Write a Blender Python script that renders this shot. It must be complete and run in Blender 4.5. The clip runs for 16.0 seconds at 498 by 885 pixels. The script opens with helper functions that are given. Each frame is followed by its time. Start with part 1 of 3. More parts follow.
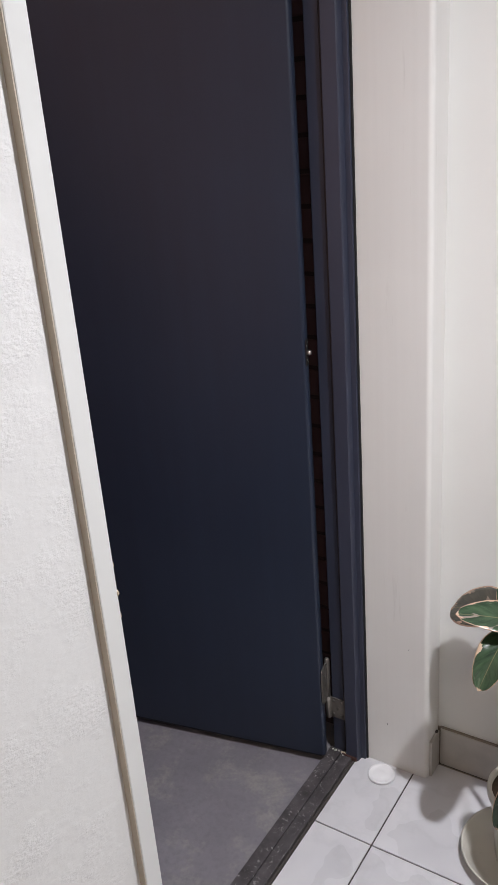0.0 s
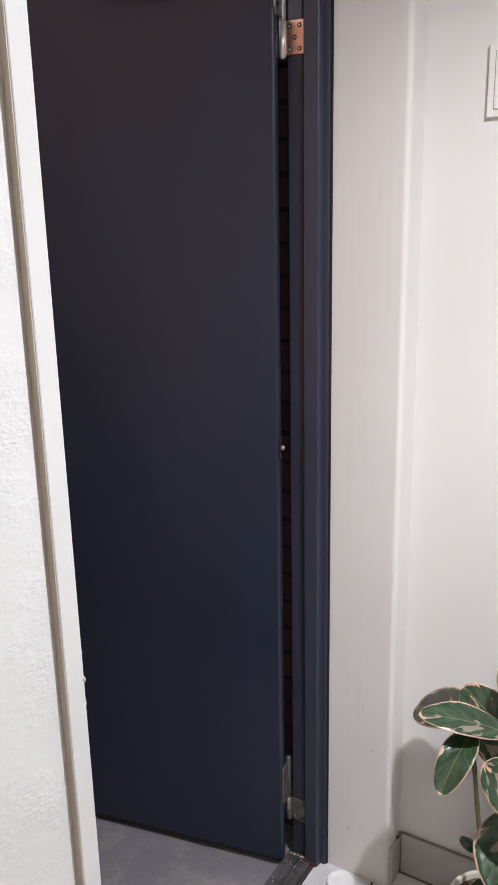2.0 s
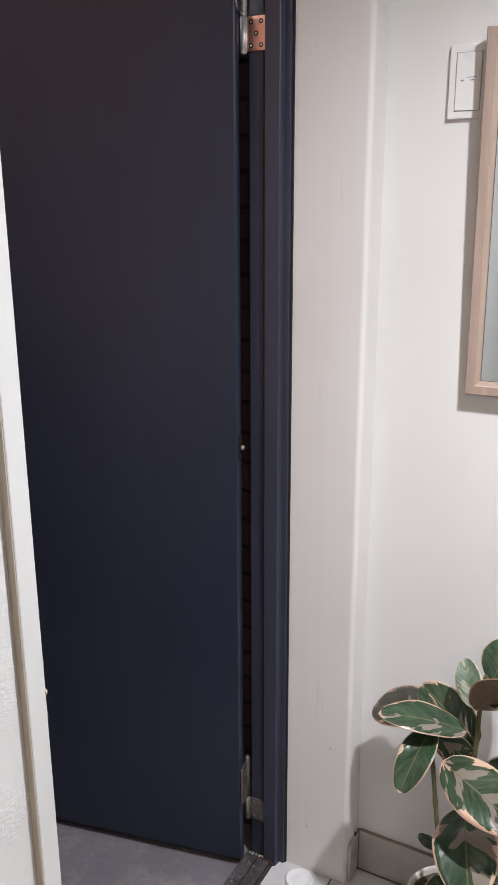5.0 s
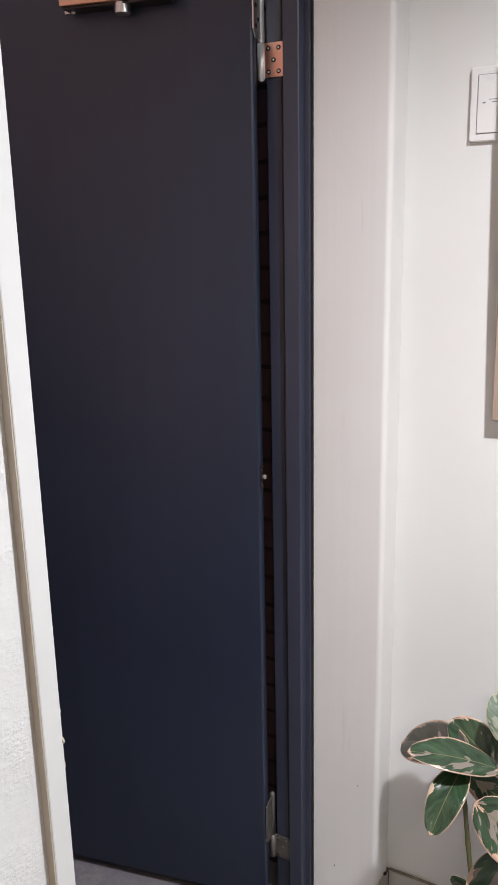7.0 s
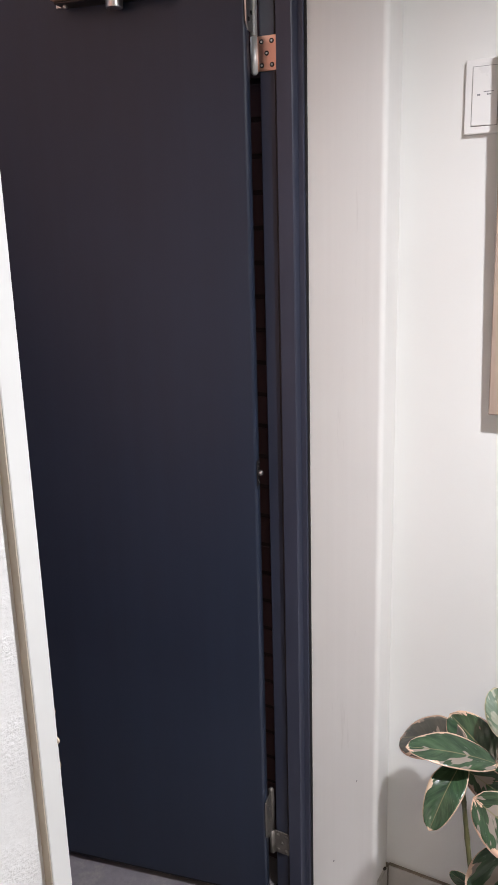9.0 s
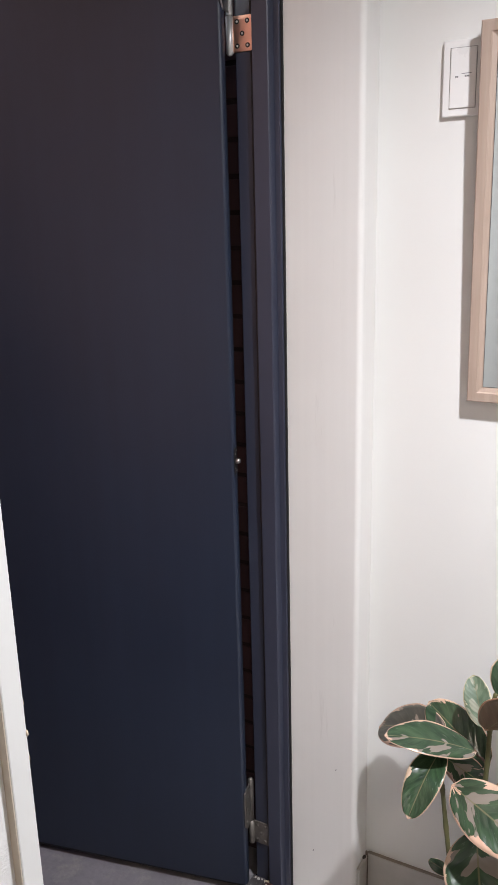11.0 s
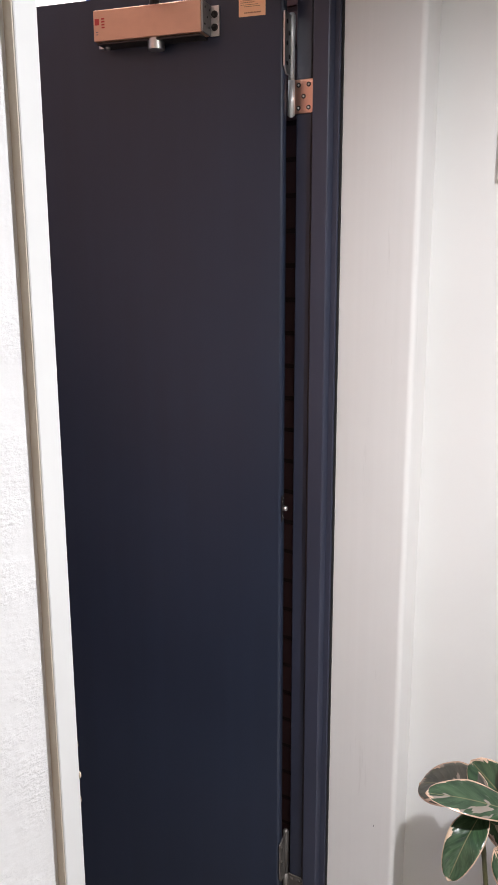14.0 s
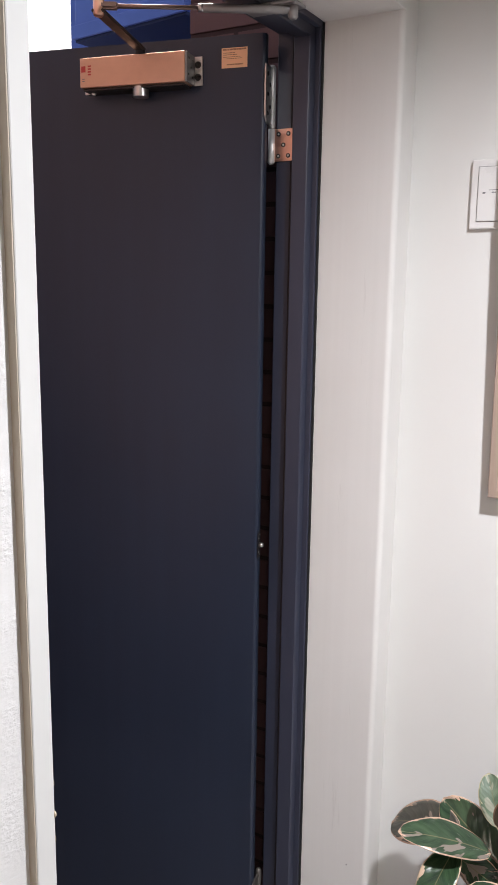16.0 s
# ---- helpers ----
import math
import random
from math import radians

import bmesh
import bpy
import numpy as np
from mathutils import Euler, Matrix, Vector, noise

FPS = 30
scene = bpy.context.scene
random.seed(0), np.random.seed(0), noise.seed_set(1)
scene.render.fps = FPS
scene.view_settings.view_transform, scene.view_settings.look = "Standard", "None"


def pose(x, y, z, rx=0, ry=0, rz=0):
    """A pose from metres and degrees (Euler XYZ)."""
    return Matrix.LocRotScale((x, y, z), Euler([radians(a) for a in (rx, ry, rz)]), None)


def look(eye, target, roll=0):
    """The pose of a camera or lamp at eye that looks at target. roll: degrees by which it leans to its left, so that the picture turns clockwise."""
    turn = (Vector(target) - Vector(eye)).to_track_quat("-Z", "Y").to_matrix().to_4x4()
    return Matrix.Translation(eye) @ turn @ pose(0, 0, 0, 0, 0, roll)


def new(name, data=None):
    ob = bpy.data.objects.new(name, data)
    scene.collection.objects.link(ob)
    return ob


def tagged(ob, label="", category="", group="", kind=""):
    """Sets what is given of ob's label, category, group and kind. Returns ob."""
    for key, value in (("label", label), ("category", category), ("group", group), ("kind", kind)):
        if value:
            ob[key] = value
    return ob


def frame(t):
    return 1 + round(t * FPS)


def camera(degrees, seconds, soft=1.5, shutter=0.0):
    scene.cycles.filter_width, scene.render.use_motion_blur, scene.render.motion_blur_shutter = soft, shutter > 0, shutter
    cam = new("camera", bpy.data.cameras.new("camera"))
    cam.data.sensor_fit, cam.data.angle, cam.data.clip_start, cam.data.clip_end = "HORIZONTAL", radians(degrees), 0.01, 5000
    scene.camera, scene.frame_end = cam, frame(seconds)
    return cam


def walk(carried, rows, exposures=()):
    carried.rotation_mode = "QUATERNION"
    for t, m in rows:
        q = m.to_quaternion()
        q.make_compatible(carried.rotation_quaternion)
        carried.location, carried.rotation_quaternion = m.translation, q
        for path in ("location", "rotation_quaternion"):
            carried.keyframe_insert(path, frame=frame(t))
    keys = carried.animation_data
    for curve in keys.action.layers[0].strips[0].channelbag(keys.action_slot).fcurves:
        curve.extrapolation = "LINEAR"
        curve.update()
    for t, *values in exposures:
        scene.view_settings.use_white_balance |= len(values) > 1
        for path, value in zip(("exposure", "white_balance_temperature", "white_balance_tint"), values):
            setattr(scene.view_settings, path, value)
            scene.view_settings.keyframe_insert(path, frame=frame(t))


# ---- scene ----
cam = camera(33.9, 16.0)
PATH = [
    (0, (0.561, -1.538, 1.522), (-0.488, -0.005, 0.78), -4.5),
    (0.5, (0.569, -1.536, 1.526), (-0.522, 0.018, 0.898), -3.4),
    (1, (0.583, -1.557, 1.53), (-0.504, 0.017, 0.944), -2.4),
    (1.5, (0.581, -1.56, 1.532), (-0.47, 0.049, 0.98), -1.7),
    (2, (0.577, -1.566, 1.54), (-0.443, 0.068, 1.0), -1.2),
    (2.5, (0.572, -1.569, 1.542), (-0.43, 0.075, 1.002), -0.9),
    (3, (0.56, -1.566, 1.535), (-0.414, 0.093, 0.987), -0.5),
    (3.5, (0.562, -1.561, 1.543), (-0.388, 0.109, 0.988), -0.2),
    (4, (0.559, -1.572, 1.539), (-0.368, 0.113, 0.988), 0.2),
    (4.2, (0.558, -1.572, 1.542), (-0.357, 0.12, 0.992), 0.3),
    (6.3, (0.541, -1.531, 1.56), (-0.399, 0.141, 0.994), -1.2),
    (6.5, (0.536, -1.539, 1.566), (-0.407, 0.135, 1.011), -1.2),
    (7, (0.539, -1.53, 1.558), (-0.43, 0.145, 1.05), -1.2),
    (7.5, (0.544, -1.526, 1.565), (-0.439, 0.143, 1.068), -1.3),
    (8, (0.541, -1.527, 1.564), (-0.443, 0.143, 1.069), -1.2),
    (8.5, (0.54, -1.526, 1.566), (-0.443, 0.143, 1.065), -1.5),
    (9, (0.54, -1.522, 1.558), (-0.424, 0.151, 1.039), -1.6),
    (9.5, (0.546, -1.511, 1.549), (-0.384, 0.173, 1.005), -1.8),
    (9.7, (0.544, -1.503, 1.543), (-0.371, 0.187, 0.989), -1.8),
    (11.8, (0.539, -1.504, 1.555), (-0.406, 0.181, 1.038), -0.6),
    (12, (0.539, -1.509, 1.559), (-0.421, 0.171, 1.052), -0.5),
    (12.5, (0.53, -1.519, 1.563), (-0.457, 0.153, 1.084), -0.3),
    (13, (0.529, -1.529, 1.567), (-0.482, 0.135, 1.109), -0.4),
    (13.5, (0.53, -1.534, 1.566), (-0.488, 0.129, 1.118), -0.3),
    (14, (0.53, -1.53, 1.565), (-0.484, 0.136, 1.122), -0.2),
    (14.5, (0.531, -1.521, 1.562), (-0.475, 0.153, 1.132), 0.0),
    (15, (0.533, -1.526, 1.576), (-0.461, 0.16, 1.164), 0.4),
    (15.5, (0.533, -1.546, 1.582), (-0.449, 0.153, 1.196), 0.6),
    (16, (0.539, -1.549, 1.582), (-0.434, 0.16, 1.214), 0.8),
]
walk(cam, [(t, look(eye, target, roll)) for t, eye, target, roll in PATH],
     exposures=[(0.0, -0.14), (1.5, 0.02), (2.8, 0.02), (4.2, -0.07), (6.3, -0.04), (7.3, 0.05), (9.7, 0.10), (11.8, 0.13), (14.5, 0.13), (16.0, 0.05)])

# ---- world, sun, lamps ----
world = bpy.data.worlds.new("world")
scene.world = world
world.use_nodes = True
wn = world.node_tree
bg = wn.nodes["Background"]
sky = wn.nodes.new("ShaderNodeTexSky")
sky.sky_type, sky.sun_disc = "NISHITA", False
sky.sun_elevation, sky.sun_rotation = radians(46), radians(321)
sky.dust_density = 4.0
wn.links.new(sky.outputs["Color"], bg.inputs["Color"])
bg.inputs["Strength"].default_value = 0.15

sun = new("sun", bpy.data.lights.new("sun", "SUN"))
sun.data.energy, sun.data.angle, sun.data.color = 5.0, radians(0.6), (1.0, 0.90, 0.78)
sun.matrix_world = look((-4.4, 5.4, 7.2), (0, 0, 0))

CEILING = 2.30
SPOT, FILL_AT = (0.67, -0.72), (1.15, -2.45)
lamp = new("spotlight", bpy.data.lights.new("spotlight", "SPOT"))
lamp.data.spot_size, lamp.data.spot_blend, lamp.data.shadow_soft_size = radians(171), 1.0, 0.029
lamp.data.energy, lamp.data.color = 89.0, (0.982, 0.982, 1.045)
lamp.location = (*SPOT, CEILING - 0.082)
# Second, narrower lamp in the fixture, added to brighten lower wall and floor.
beam = new("spotlight_beam", bpy.data.lights.new("spotlight_beam", "SPOT"))
beam.data.spot_size, beam.data.spot_blend, beam.data.shadow_soft_size = radians(104), 1.0, 0.029
beam.data.energy, beam.data.color = 68.0, (0.982, 0.982, 1.045)
beam.location = (*SPOT, CEILING - 0.082)
# Soft fill lamp, added out of view to lift the shadows.
panel = new("fill_lamp", bpy.data.lights.new("fill_lamp", "AREA"))
panel.data.shape, panel.data.size, panel.data.energy, panel.data.color = "SQUARE", 0.50, 11.0, (1.0, 0.85, 0.68)
panel.location = (*FILL_AT, CEILING - 0.032)

# ---- materials ----
def material(name):
    m = bpy.data.materials.new(name)
    m.use_nodes = True
    return m, m.node_tree, m.node_tree.nodes["Principled BSDF"]


def coords(nt, scale=(1, 1, 1), kind="Object"):
    c, mp = nt.nodes.new("ShaderNodeTexCoord"), nt.nodes.new("ShaderNodeMapping")
    mp.inputs["Scale"].default_value = scale
    nt.links.new(c.outputs[kind], mp.inputs["Vector"])
    return mp.outputs["Vector"]


def noise_tex(nt, vec, scale, detail=4.0, rough=0.55):
    n = nt.nodes.new("ShaderNodeTexNoise")
    n.inputs["Scale"].default_value, n.inputs["Detail"].default_value, n.inputs["Roughness"].default_value = scale, detail, rough
    nt.links.new(vec, n.inputs["Vector"])
    return n.outputs["Fac"]


def ramp(nt, fac, stops):
    r = nt.nodes.new("ShaderNodeValToRGB")
    while len(r.color_ramp.elements) < len(stops):
        r.color_ramp.elements.new(0.5)
    for e, (p, c) in zip(r.color_ramp.elements, stops):
        e.position, e.color = p, (*c, 1) if len(c) == 3 else c
    nt.links.new(fac, r.inputs["Fac"])
    return r.outputs["Color"]


def grey(v):
    return (v, v, v)


def mixc(nt, fac, a, b, mode="MIX"):
    m = nt.nodes.new("ShaderNodeMix")
    m.data_type, m.blend_type = "RGBA", mode
    for socket, v in ((m.inputs[0], fac), (m.inputs[6], a), (m.inputs[7], b)):
        if isinstance(v, (int, float)):
            socket.default_value = v
        elif isinstance(v, tuple):
            socket.default_value = (*v, 1)
        else:
            nt.links.new(v, socket)
    return m.outputs[2]


def maths(nt, op, a, b=0.0, c=0.0):
    m = nt.nodes.new("ShaderNodeMath")
    m.operation = op
    for socket, v in zip(m.inputs, (a, b, c)):
        if isinstance(v, (int, float)):
            socket.default_value = v
        else:
            nt.links.new(v, socket)
    return m.outputs[0]


def bump(nt, bsdf, height, strength, distance=0.002, under=None):
    b = nt.nodes.new("ShaderNodeBump")
    b.inputs["Strength"].default_value, b.inputs["Distance"].default_value = strength, distance
    nt.links.new(height, b.inputs["Height"])
    if under is not None:
        nt.links.new(under, b.inputs["Normal"])
    nt.links.new(b.outputs["Normal"], bsdf.inputs["Normal"])
    return b.outputs["Normal"]


def plain(name, col, rough=0.5, metal=0.0, var=0.12, scale=30.0, relief=0.1, stretch=(1, 1, 1), spec=0.5):
    """Paint, plastic or metal with two scales of unevenness and a fine relief."""
    m, nt, p = material(name)
    v = coords(nt, stretch)
    big, fine = noise_tex(nt, v, scale * 0.12, 3), noise_tex(nt, v, scale, 5)
    both = maths(nt, "ADD", maths(nt, "MULTIPLY", big, 0.6), maths(nt, "MULTIPLY", fine, 0.4))
    lo, hi = tuple(c * (1 - var) for c in col), tuple(min(1, c * (1 + var)) for c in col)
    nt.links.new(ramp(nt, both, [(0.3, lo), (0.7, hi)]), p.inputs["Base Color"])
    nt.links.new(ramp(nt, both, [(0.3, grey(max(0.03, rough - 0.07))), (0.7, grey(min(1, rough + 0.07)))]), p.inputs["Roughness"])
    p.inputs["Metallic"].default_value, p.inputs["Specular IOR Level"].default_value = metal, spec
    bump(nt, p, noise_tex(nt, v, scale * 4, 3), relief, 0.0006)
    return m


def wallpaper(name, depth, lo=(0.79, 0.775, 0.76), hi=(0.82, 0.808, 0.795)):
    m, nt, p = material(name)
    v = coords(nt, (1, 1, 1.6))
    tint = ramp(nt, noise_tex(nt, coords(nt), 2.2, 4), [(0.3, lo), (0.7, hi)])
    nt.links.new(tint, p.inputs["Base Color"])
    p.inputs["Roughness"].default_value = 0.75
    first = bump(nt, p, noise_tex(nt, v, 55, 6, 0.65), 0.13 * depth, 0.004)
    patches = ramp(nt, noise_tex(nt, v, 9, 3), [(0.45, grey(0)), (0.62, grey(1))])
    bump(nt, p, maths(nt, "MULTIPLY", patches, noise_tex(nt, v, 160, 3)), 0.50 * depth, 0.003, first)
    return m


def painted_reveal():
    """Satin paint over board, with faint vertical brushing and scuffs."""
    m, nt, p = material("reveal_paint")
    streak = noise_tex(nt, coords(nt, (90, 90, 1.2)), 1.0, 4)
    cloud = noise_tex(nt, coords(nt), 4.0, 4)
    base = ramp(nt, maths(nt, "ADD", maths(nt, "MULTIPLY", streak, 0.35), maths(nt, "MULTIPLY", cloud, 0.65)),
                [(0.3, (0.725, 0.712, 0.685)), (0.7, (0.770, 0.758, 0.732))])
    scuff = ramp(nt, noise_tex(nt, coords(nt, (45, 45, 3.0)), 1.0, 5, 0.7), [(0.63, grey(0)), (0.80, grey(0.40))])
    nt.links.new(mixc(nt, scuff, base, (0.42, 0.39, 0.36)), p.inputs["Base Color"])
    p.inputs["Roughness"].default_value = 0.70
    bump(nt, p, streak, 0.12, 0.001)
    return m


def marble():
    """White polished tile with grey veins; every tile has its own veins."""
    m, nt, p = material("marble_tile")
    c, info = nt.nodes.new("ShaderNodeTexCoord"), nt.nodes.new("ShaderNodeObjectInfo")
    shift = nt.nodes.new("ShaderNodeVectorMath")
    shift.operation = "MULTIPLY_ADD"
    comb = nt.nodes.new("ShaderNodeCombineXYZ")
    for s in comb.inputs:
        nt.links.new(info.outputs["Random"], s)
    nt.links.new(comb.outputs[0], shift.inputs[0])
    shift.inputs[1].default_value = (13.0, 7.0, 5.0)
    nt.links.new(c.outputs["Object"], shift.inputs[2])
    v = shift.outputs[0]
    warp = noise_tex(nt, v, 6, 2.5, 0.5)
    vein = noise_tex(nt, v, 5.0, 7, 0.62)
    line = maths(nt, "ABSOLUTE", maths(nt, "SUBTRACT", vein, 0.5))
    cloud = ramp(nt, warp, [(0.25, (0.54, 0.54, 0.565)), (0.70, (0.68, 0.675, 0.695))])
    veined = mixc(nt, ramp(nt, line, [(0.0, grey(0.16)), (0.05, grey(0))]), cloud, (0.38, 0.385, 0.40))
    dirt = ramp(nt, noise_tex(nt, coords(nt), 60, 4, 0.7), [(0.66, grey(0)), (0.8, grey(0.25))])
    nt.links.new(mixc(nt, dirt, veined, (0.35, 0.31, 0.27)), p.inputs["Base Color"])
    nt.links.new(ramp(nt, warp, [(0.3, grey(0.22)), (0.7, grey(0.38))]), p.inputs["Roughness"])
    bump(nt, p, noise_tex(nt, v, 90, 3), 0.05, 0.001)
    return m


def concrete():
    m, nt, p = material("concrete")
    v = coords(nt)
    cloud, fine, spots = noise_tex(nt, v, 3.0, 6, 0.6), noise_tex(nt, v, 70, 5, 0.7), noise_tex(nt, v, 9, 6, 0.75)
    col = ramp(nt, cloud, [(0.3, (0.155, 0.145, 0.165)), (0.7, (0.235, 0.22, 0.245))])
    col = mixc(nt, ramp(nt, spots, [(0.52, grey(0)), (0.68, grey(0.6))]), col, (0.31, 0.30, 0.27))
    col = mixc(nt, ramp(nt, fine, [(0.3, grey(0.4)), (0.55, grey(0))]), col, (0.13, 0.125, 0.14))
    nt.links.new(col, p.inputs["Base Color"])
    p.inputs["Roughness"].default_value = 0.82
    bump(nt, p, fine, 0.35, 0.002)
    return m


def sill_metal():
    """Worn blackened metal with specks of paint and plaster."""
    m, nt, p = material("sill_metal")
    v = coords(nt)
    col = ramp(nt, noise_tex(nt, v, 22, 5, 0.6), [(0.3, (0.045, 0.04, 0.042)), (0.7, (0.11, 0.10, 0.105))])
    specks = ramp(nt, noise_tex(nt, v, 110, 5, 0.8), [(0.57, grey(0)), (0.65, grey(0.8))])
    patch = ramp(nt, noise_tex(nt, v, 9, 3), [(0.38, grey(0)), (0.52, grey(1))])
    nt.links.new(mixc(nt, maths(nt, "MULTIPLY", specks, patch), col, (0.45, 0.43, 0.43)), p.inputs["Base Color"])
    p.inputs["Roughness"].default_value, p.inputs["Metallic"].default_value = 0.55, 0.2
    bump(nt, p, noise_tex(nt, v, 60, 4), 0.4, 0.002)
    return m


def steel_paint(name, col, rough):
    """Door paint: fine grain, faint vertical streaks from wiping."""
    m, nt, p = material(name)
    wipe, cloud = noise_tex(nt, coords(nt, (30, 30, 1.0)), 1.0, 4), noise_tex(nt, coords(nt), 2.5, 4)
    f = maths(nt, "ADD", maths(nt, "MULTIPLY", wipe, 0.4), maths(nt, "MULTIPLY", cloud, 0.6))
    nt.links.new(ramp(nt, f, [(0.3, tuple(c * 0.85 for c in col)), (0.7, tuple(c * 1.15 for c in col))]), p.inputs["Base Color"])
    nt.links.new(ramp(nt, f, [(0.3, grey(rough - 0.06)), (0.7, grey(rough + 0.06))]), p.inputs["Roughness"])
    bump(nt, p, noise_tex(nt, coords(nt), 420, 2), 0.12, 0.0006)
    return m


def wood():
    m, nt, p = material("pale_wood")
    g = noise_tex(nt, coords(nt, (60, 60, 3.0)), 1.0, 5, 0.6)
    nt.links.new(ramp(nt, g, [(0.3, (0.36, 0.268, 0.21)), (0.7, (0.455, 0.35, 0.285))]), p.inputs["Base Color"])
    p.inputs["Roughness"].default_value = 0.5
    bump(nt, p, g, 0.15, 0.001)
    return m


def leaf_material(name, dark, light, patch_col, creams, rough):
    """Variegated rubber plant: mottled middle, pale patches running out along the veins, thin cream to pink rim, midrib."""
    m, nt, p = material(name)
    uv = nt.nodes.new("ShaderNodeTexCoord")
    sep = nt.nodes.new("ShaderNodeSeparateXYZ")
    nt.links.new(uv.outputs["UV"], sep.inputs[0])
    info = nt.nodes.new("ShaderNodeObjectInfo")
    tint = nt.nodes.new("ShaderNodeSeparateColor")
    nt.links.new(info.outputs["Color"], tint.inputs[0])
    along, signed = sep.outputs[0], maths(nt, "MULTIPLY_ADD", sep.outputs[1], 2.0, -1.0)
    across = maths(nt, "ABSOLUTE", signed)
    slant = maths(nt, "MULTIPLY_ADD", across, -0.30, along)

    def field(su, sv, seed):
        comb = nt.nodes.new("ShaderNodeCombineXYZ")
        nt.links.new(maths(nt, "MULTIPLY", slant, su), comb.inputs[0])
        nt.links.new(maths(nt, "MULTIPLY", signed, sv), comb.inputs[1])
        nt.links.new(maths(nt, "MULTIPLY_ADD", info.outputs["Random"], 37.0, seed), comb.inputs[2])
        return comb.outputs[0]
    broad, fine = field(5.2, 0.95, 0.0), field(17.0, 3.0, 5.0)
    edge = maths(nt, "MAXIMUM", across, maths(nt, "ABSOLUTE", maths(nt, "MULTIPLY_ADD", along, 2.0, -1.0)))
    jag = maths(nt, "ADD", maths(nt, "MULTIPLY_ADD", noise_tex(nt, fine, 1.0, 3, 0.6), 0.44, -0.22), maths(nt, "MULTIPLY_ADD", noise_tex(nt, broad, 1.0, 2), 1.15, -0.575))
    rim = ramp(nt, maths(nt, "SUBTRACT", maths(nt, "ADD", edge, jag), tint.outputs[0]), [(0.0, grey(0)), (0.025, grey(1))])
    border = ramp(nt, maths(nt, "MULTIPLY_ADD", noise_tex(nt, fine, 0.6, 2), 0.06, edge), [(0.955, grey(0)), (0.985, grey(1))])
    grow = maths(nt, "MULTIPLY_ADD", noise_tex(nt, fine, 0.7, 3), 0.10, noise_tex(nt, broad, 0.9, 2, 0.5))
    patch = ramp(nt, maths(nt, "SUBTRACT", grow, maths(nt, "ADD", tint.outputs[1], 0.05)), [(0.0, grey(0)), (0.012, grey(1))])
    green = ramp(nt, noise_tex(nt, broad, 1.4, 4, 0.6), [(0.3, dark), (0.7, light)])
    vein = maths(nt, "SINE", maths(nt, "MULTIPLY_ADD", noise_tex(nt, broad, 1.5, 3), 5.0, maths(nt, "MULTIPLY", slant, 58.0)))
    green = mixc(nt, ramp(nt, vein, [(0.92, grey(0)), (1.0, grey(0.12))]), green, tuple(min(1, c * 2.4) for c in light))
    two = mixc(nt, patch, green, patch_col)
    pale = mixc(nt, noise_tex(nt, fine, 0.5, 3), creams[0], mixc(nt, tint.outputs[2], creams[0], creams[1]))
    three = mixc(nt, maths(nt, "MAXIMUM", rim, border), two, pale)
    rib = ramp(nt, across, [(0.012, grey(0.75)), (0.04, grey(0))])
    nt.links.new(mixc(nt, rib, three, (0.16, 0.15, 0.075)), p.inputs["Base Color"])
    nt.links.new(ramp(nt, noise_tex(nt, broad, 3.0, 4), [(0.3, grey(rough - 0.06)), (0.7, grey(rough + 0.08))]), p.inputs["Roughness"])
    bump(nt, p, maths(nt, "MULTIPLY", vein, noise_tex(nt, broad, 2.0, 2)), 0.16, 0.0012)
    return m


def brick_material():
    m, nt, p = material("brown_tile")
    info = nt.nodes.new("ShaderNodeObjectInfo")
    col = ramp(nt, info.outputs["Random"], [(0.0, (0.105, 0.056, 0.064)), (1.0, (0.135, 0.070, 0.078))])
    g = noise_tex(nt, coords(nt), 45, 5, 0.65)
    nt.links.new(mixc(nt, ramp(nt, g, [(0.35, grey(0.5)), (0.65, grey(0))]), col, (0.125, 0.065, 0.068)), p.inputs["Base Color"])
    p.inputs["Roughness"].default_value = 0.55
    bump(nt, p, g, 0.3, 0.002)
    return m


def glowing(name, col, strength):
    m, nt, p = material(name)
    p.inputs["Base Color"].default_value = (*col, 1)
    p.inputs["Emission Color"].default_value, p.inputs["Emission Strength"].default_value = (*col, 1), strength
    return m


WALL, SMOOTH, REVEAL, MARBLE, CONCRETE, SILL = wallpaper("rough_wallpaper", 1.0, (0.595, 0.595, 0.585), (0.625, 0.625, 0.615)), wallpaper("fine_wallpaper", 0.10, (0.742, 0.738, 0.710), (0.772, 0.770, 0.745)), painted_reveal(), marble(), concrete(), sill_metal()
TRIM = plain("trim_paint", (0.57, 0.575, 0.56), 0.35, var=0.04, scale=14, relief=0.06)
CEIL = plain("ceiling_paint", (0.80, 0.79, 0.77), 0.8, var=0.04, scale=20, relief=0.3)
DOOR = steel_paint("door_paint", (0.0168, 0.0248, 0.0465), 0.38)
FRAME = steel_paint("frame_paint", (0.038, 0.043, 0.068), 0.36)
GASKET = plain("shaded_rubber", (0.030, 0.023, 0.024), 0.6, scale=80)
SEAL = plain("black_rubber", (0.012, 0.012, 0.013), 0.7, scale=80)
GROUT = plain("grout", (0.050, 0.042, 0.040), 0.9, var=0.35, scale=60, relief=0.5)
MORTAR = plain("dark_mortar", (0.055, 0.034, 0.038), 0.9, var=0.3, scale=60, relief=0.5)
LIME = plain("dirty_grout", (0.24, 0.205, 0.17), 0.9, var=0.4, scale=70, relief=0.5)
SKIRT = plain("skirting_tile", (0.46, 0.44, 0.41), 0.4, var=0.16, scale=22, relief=0.1)
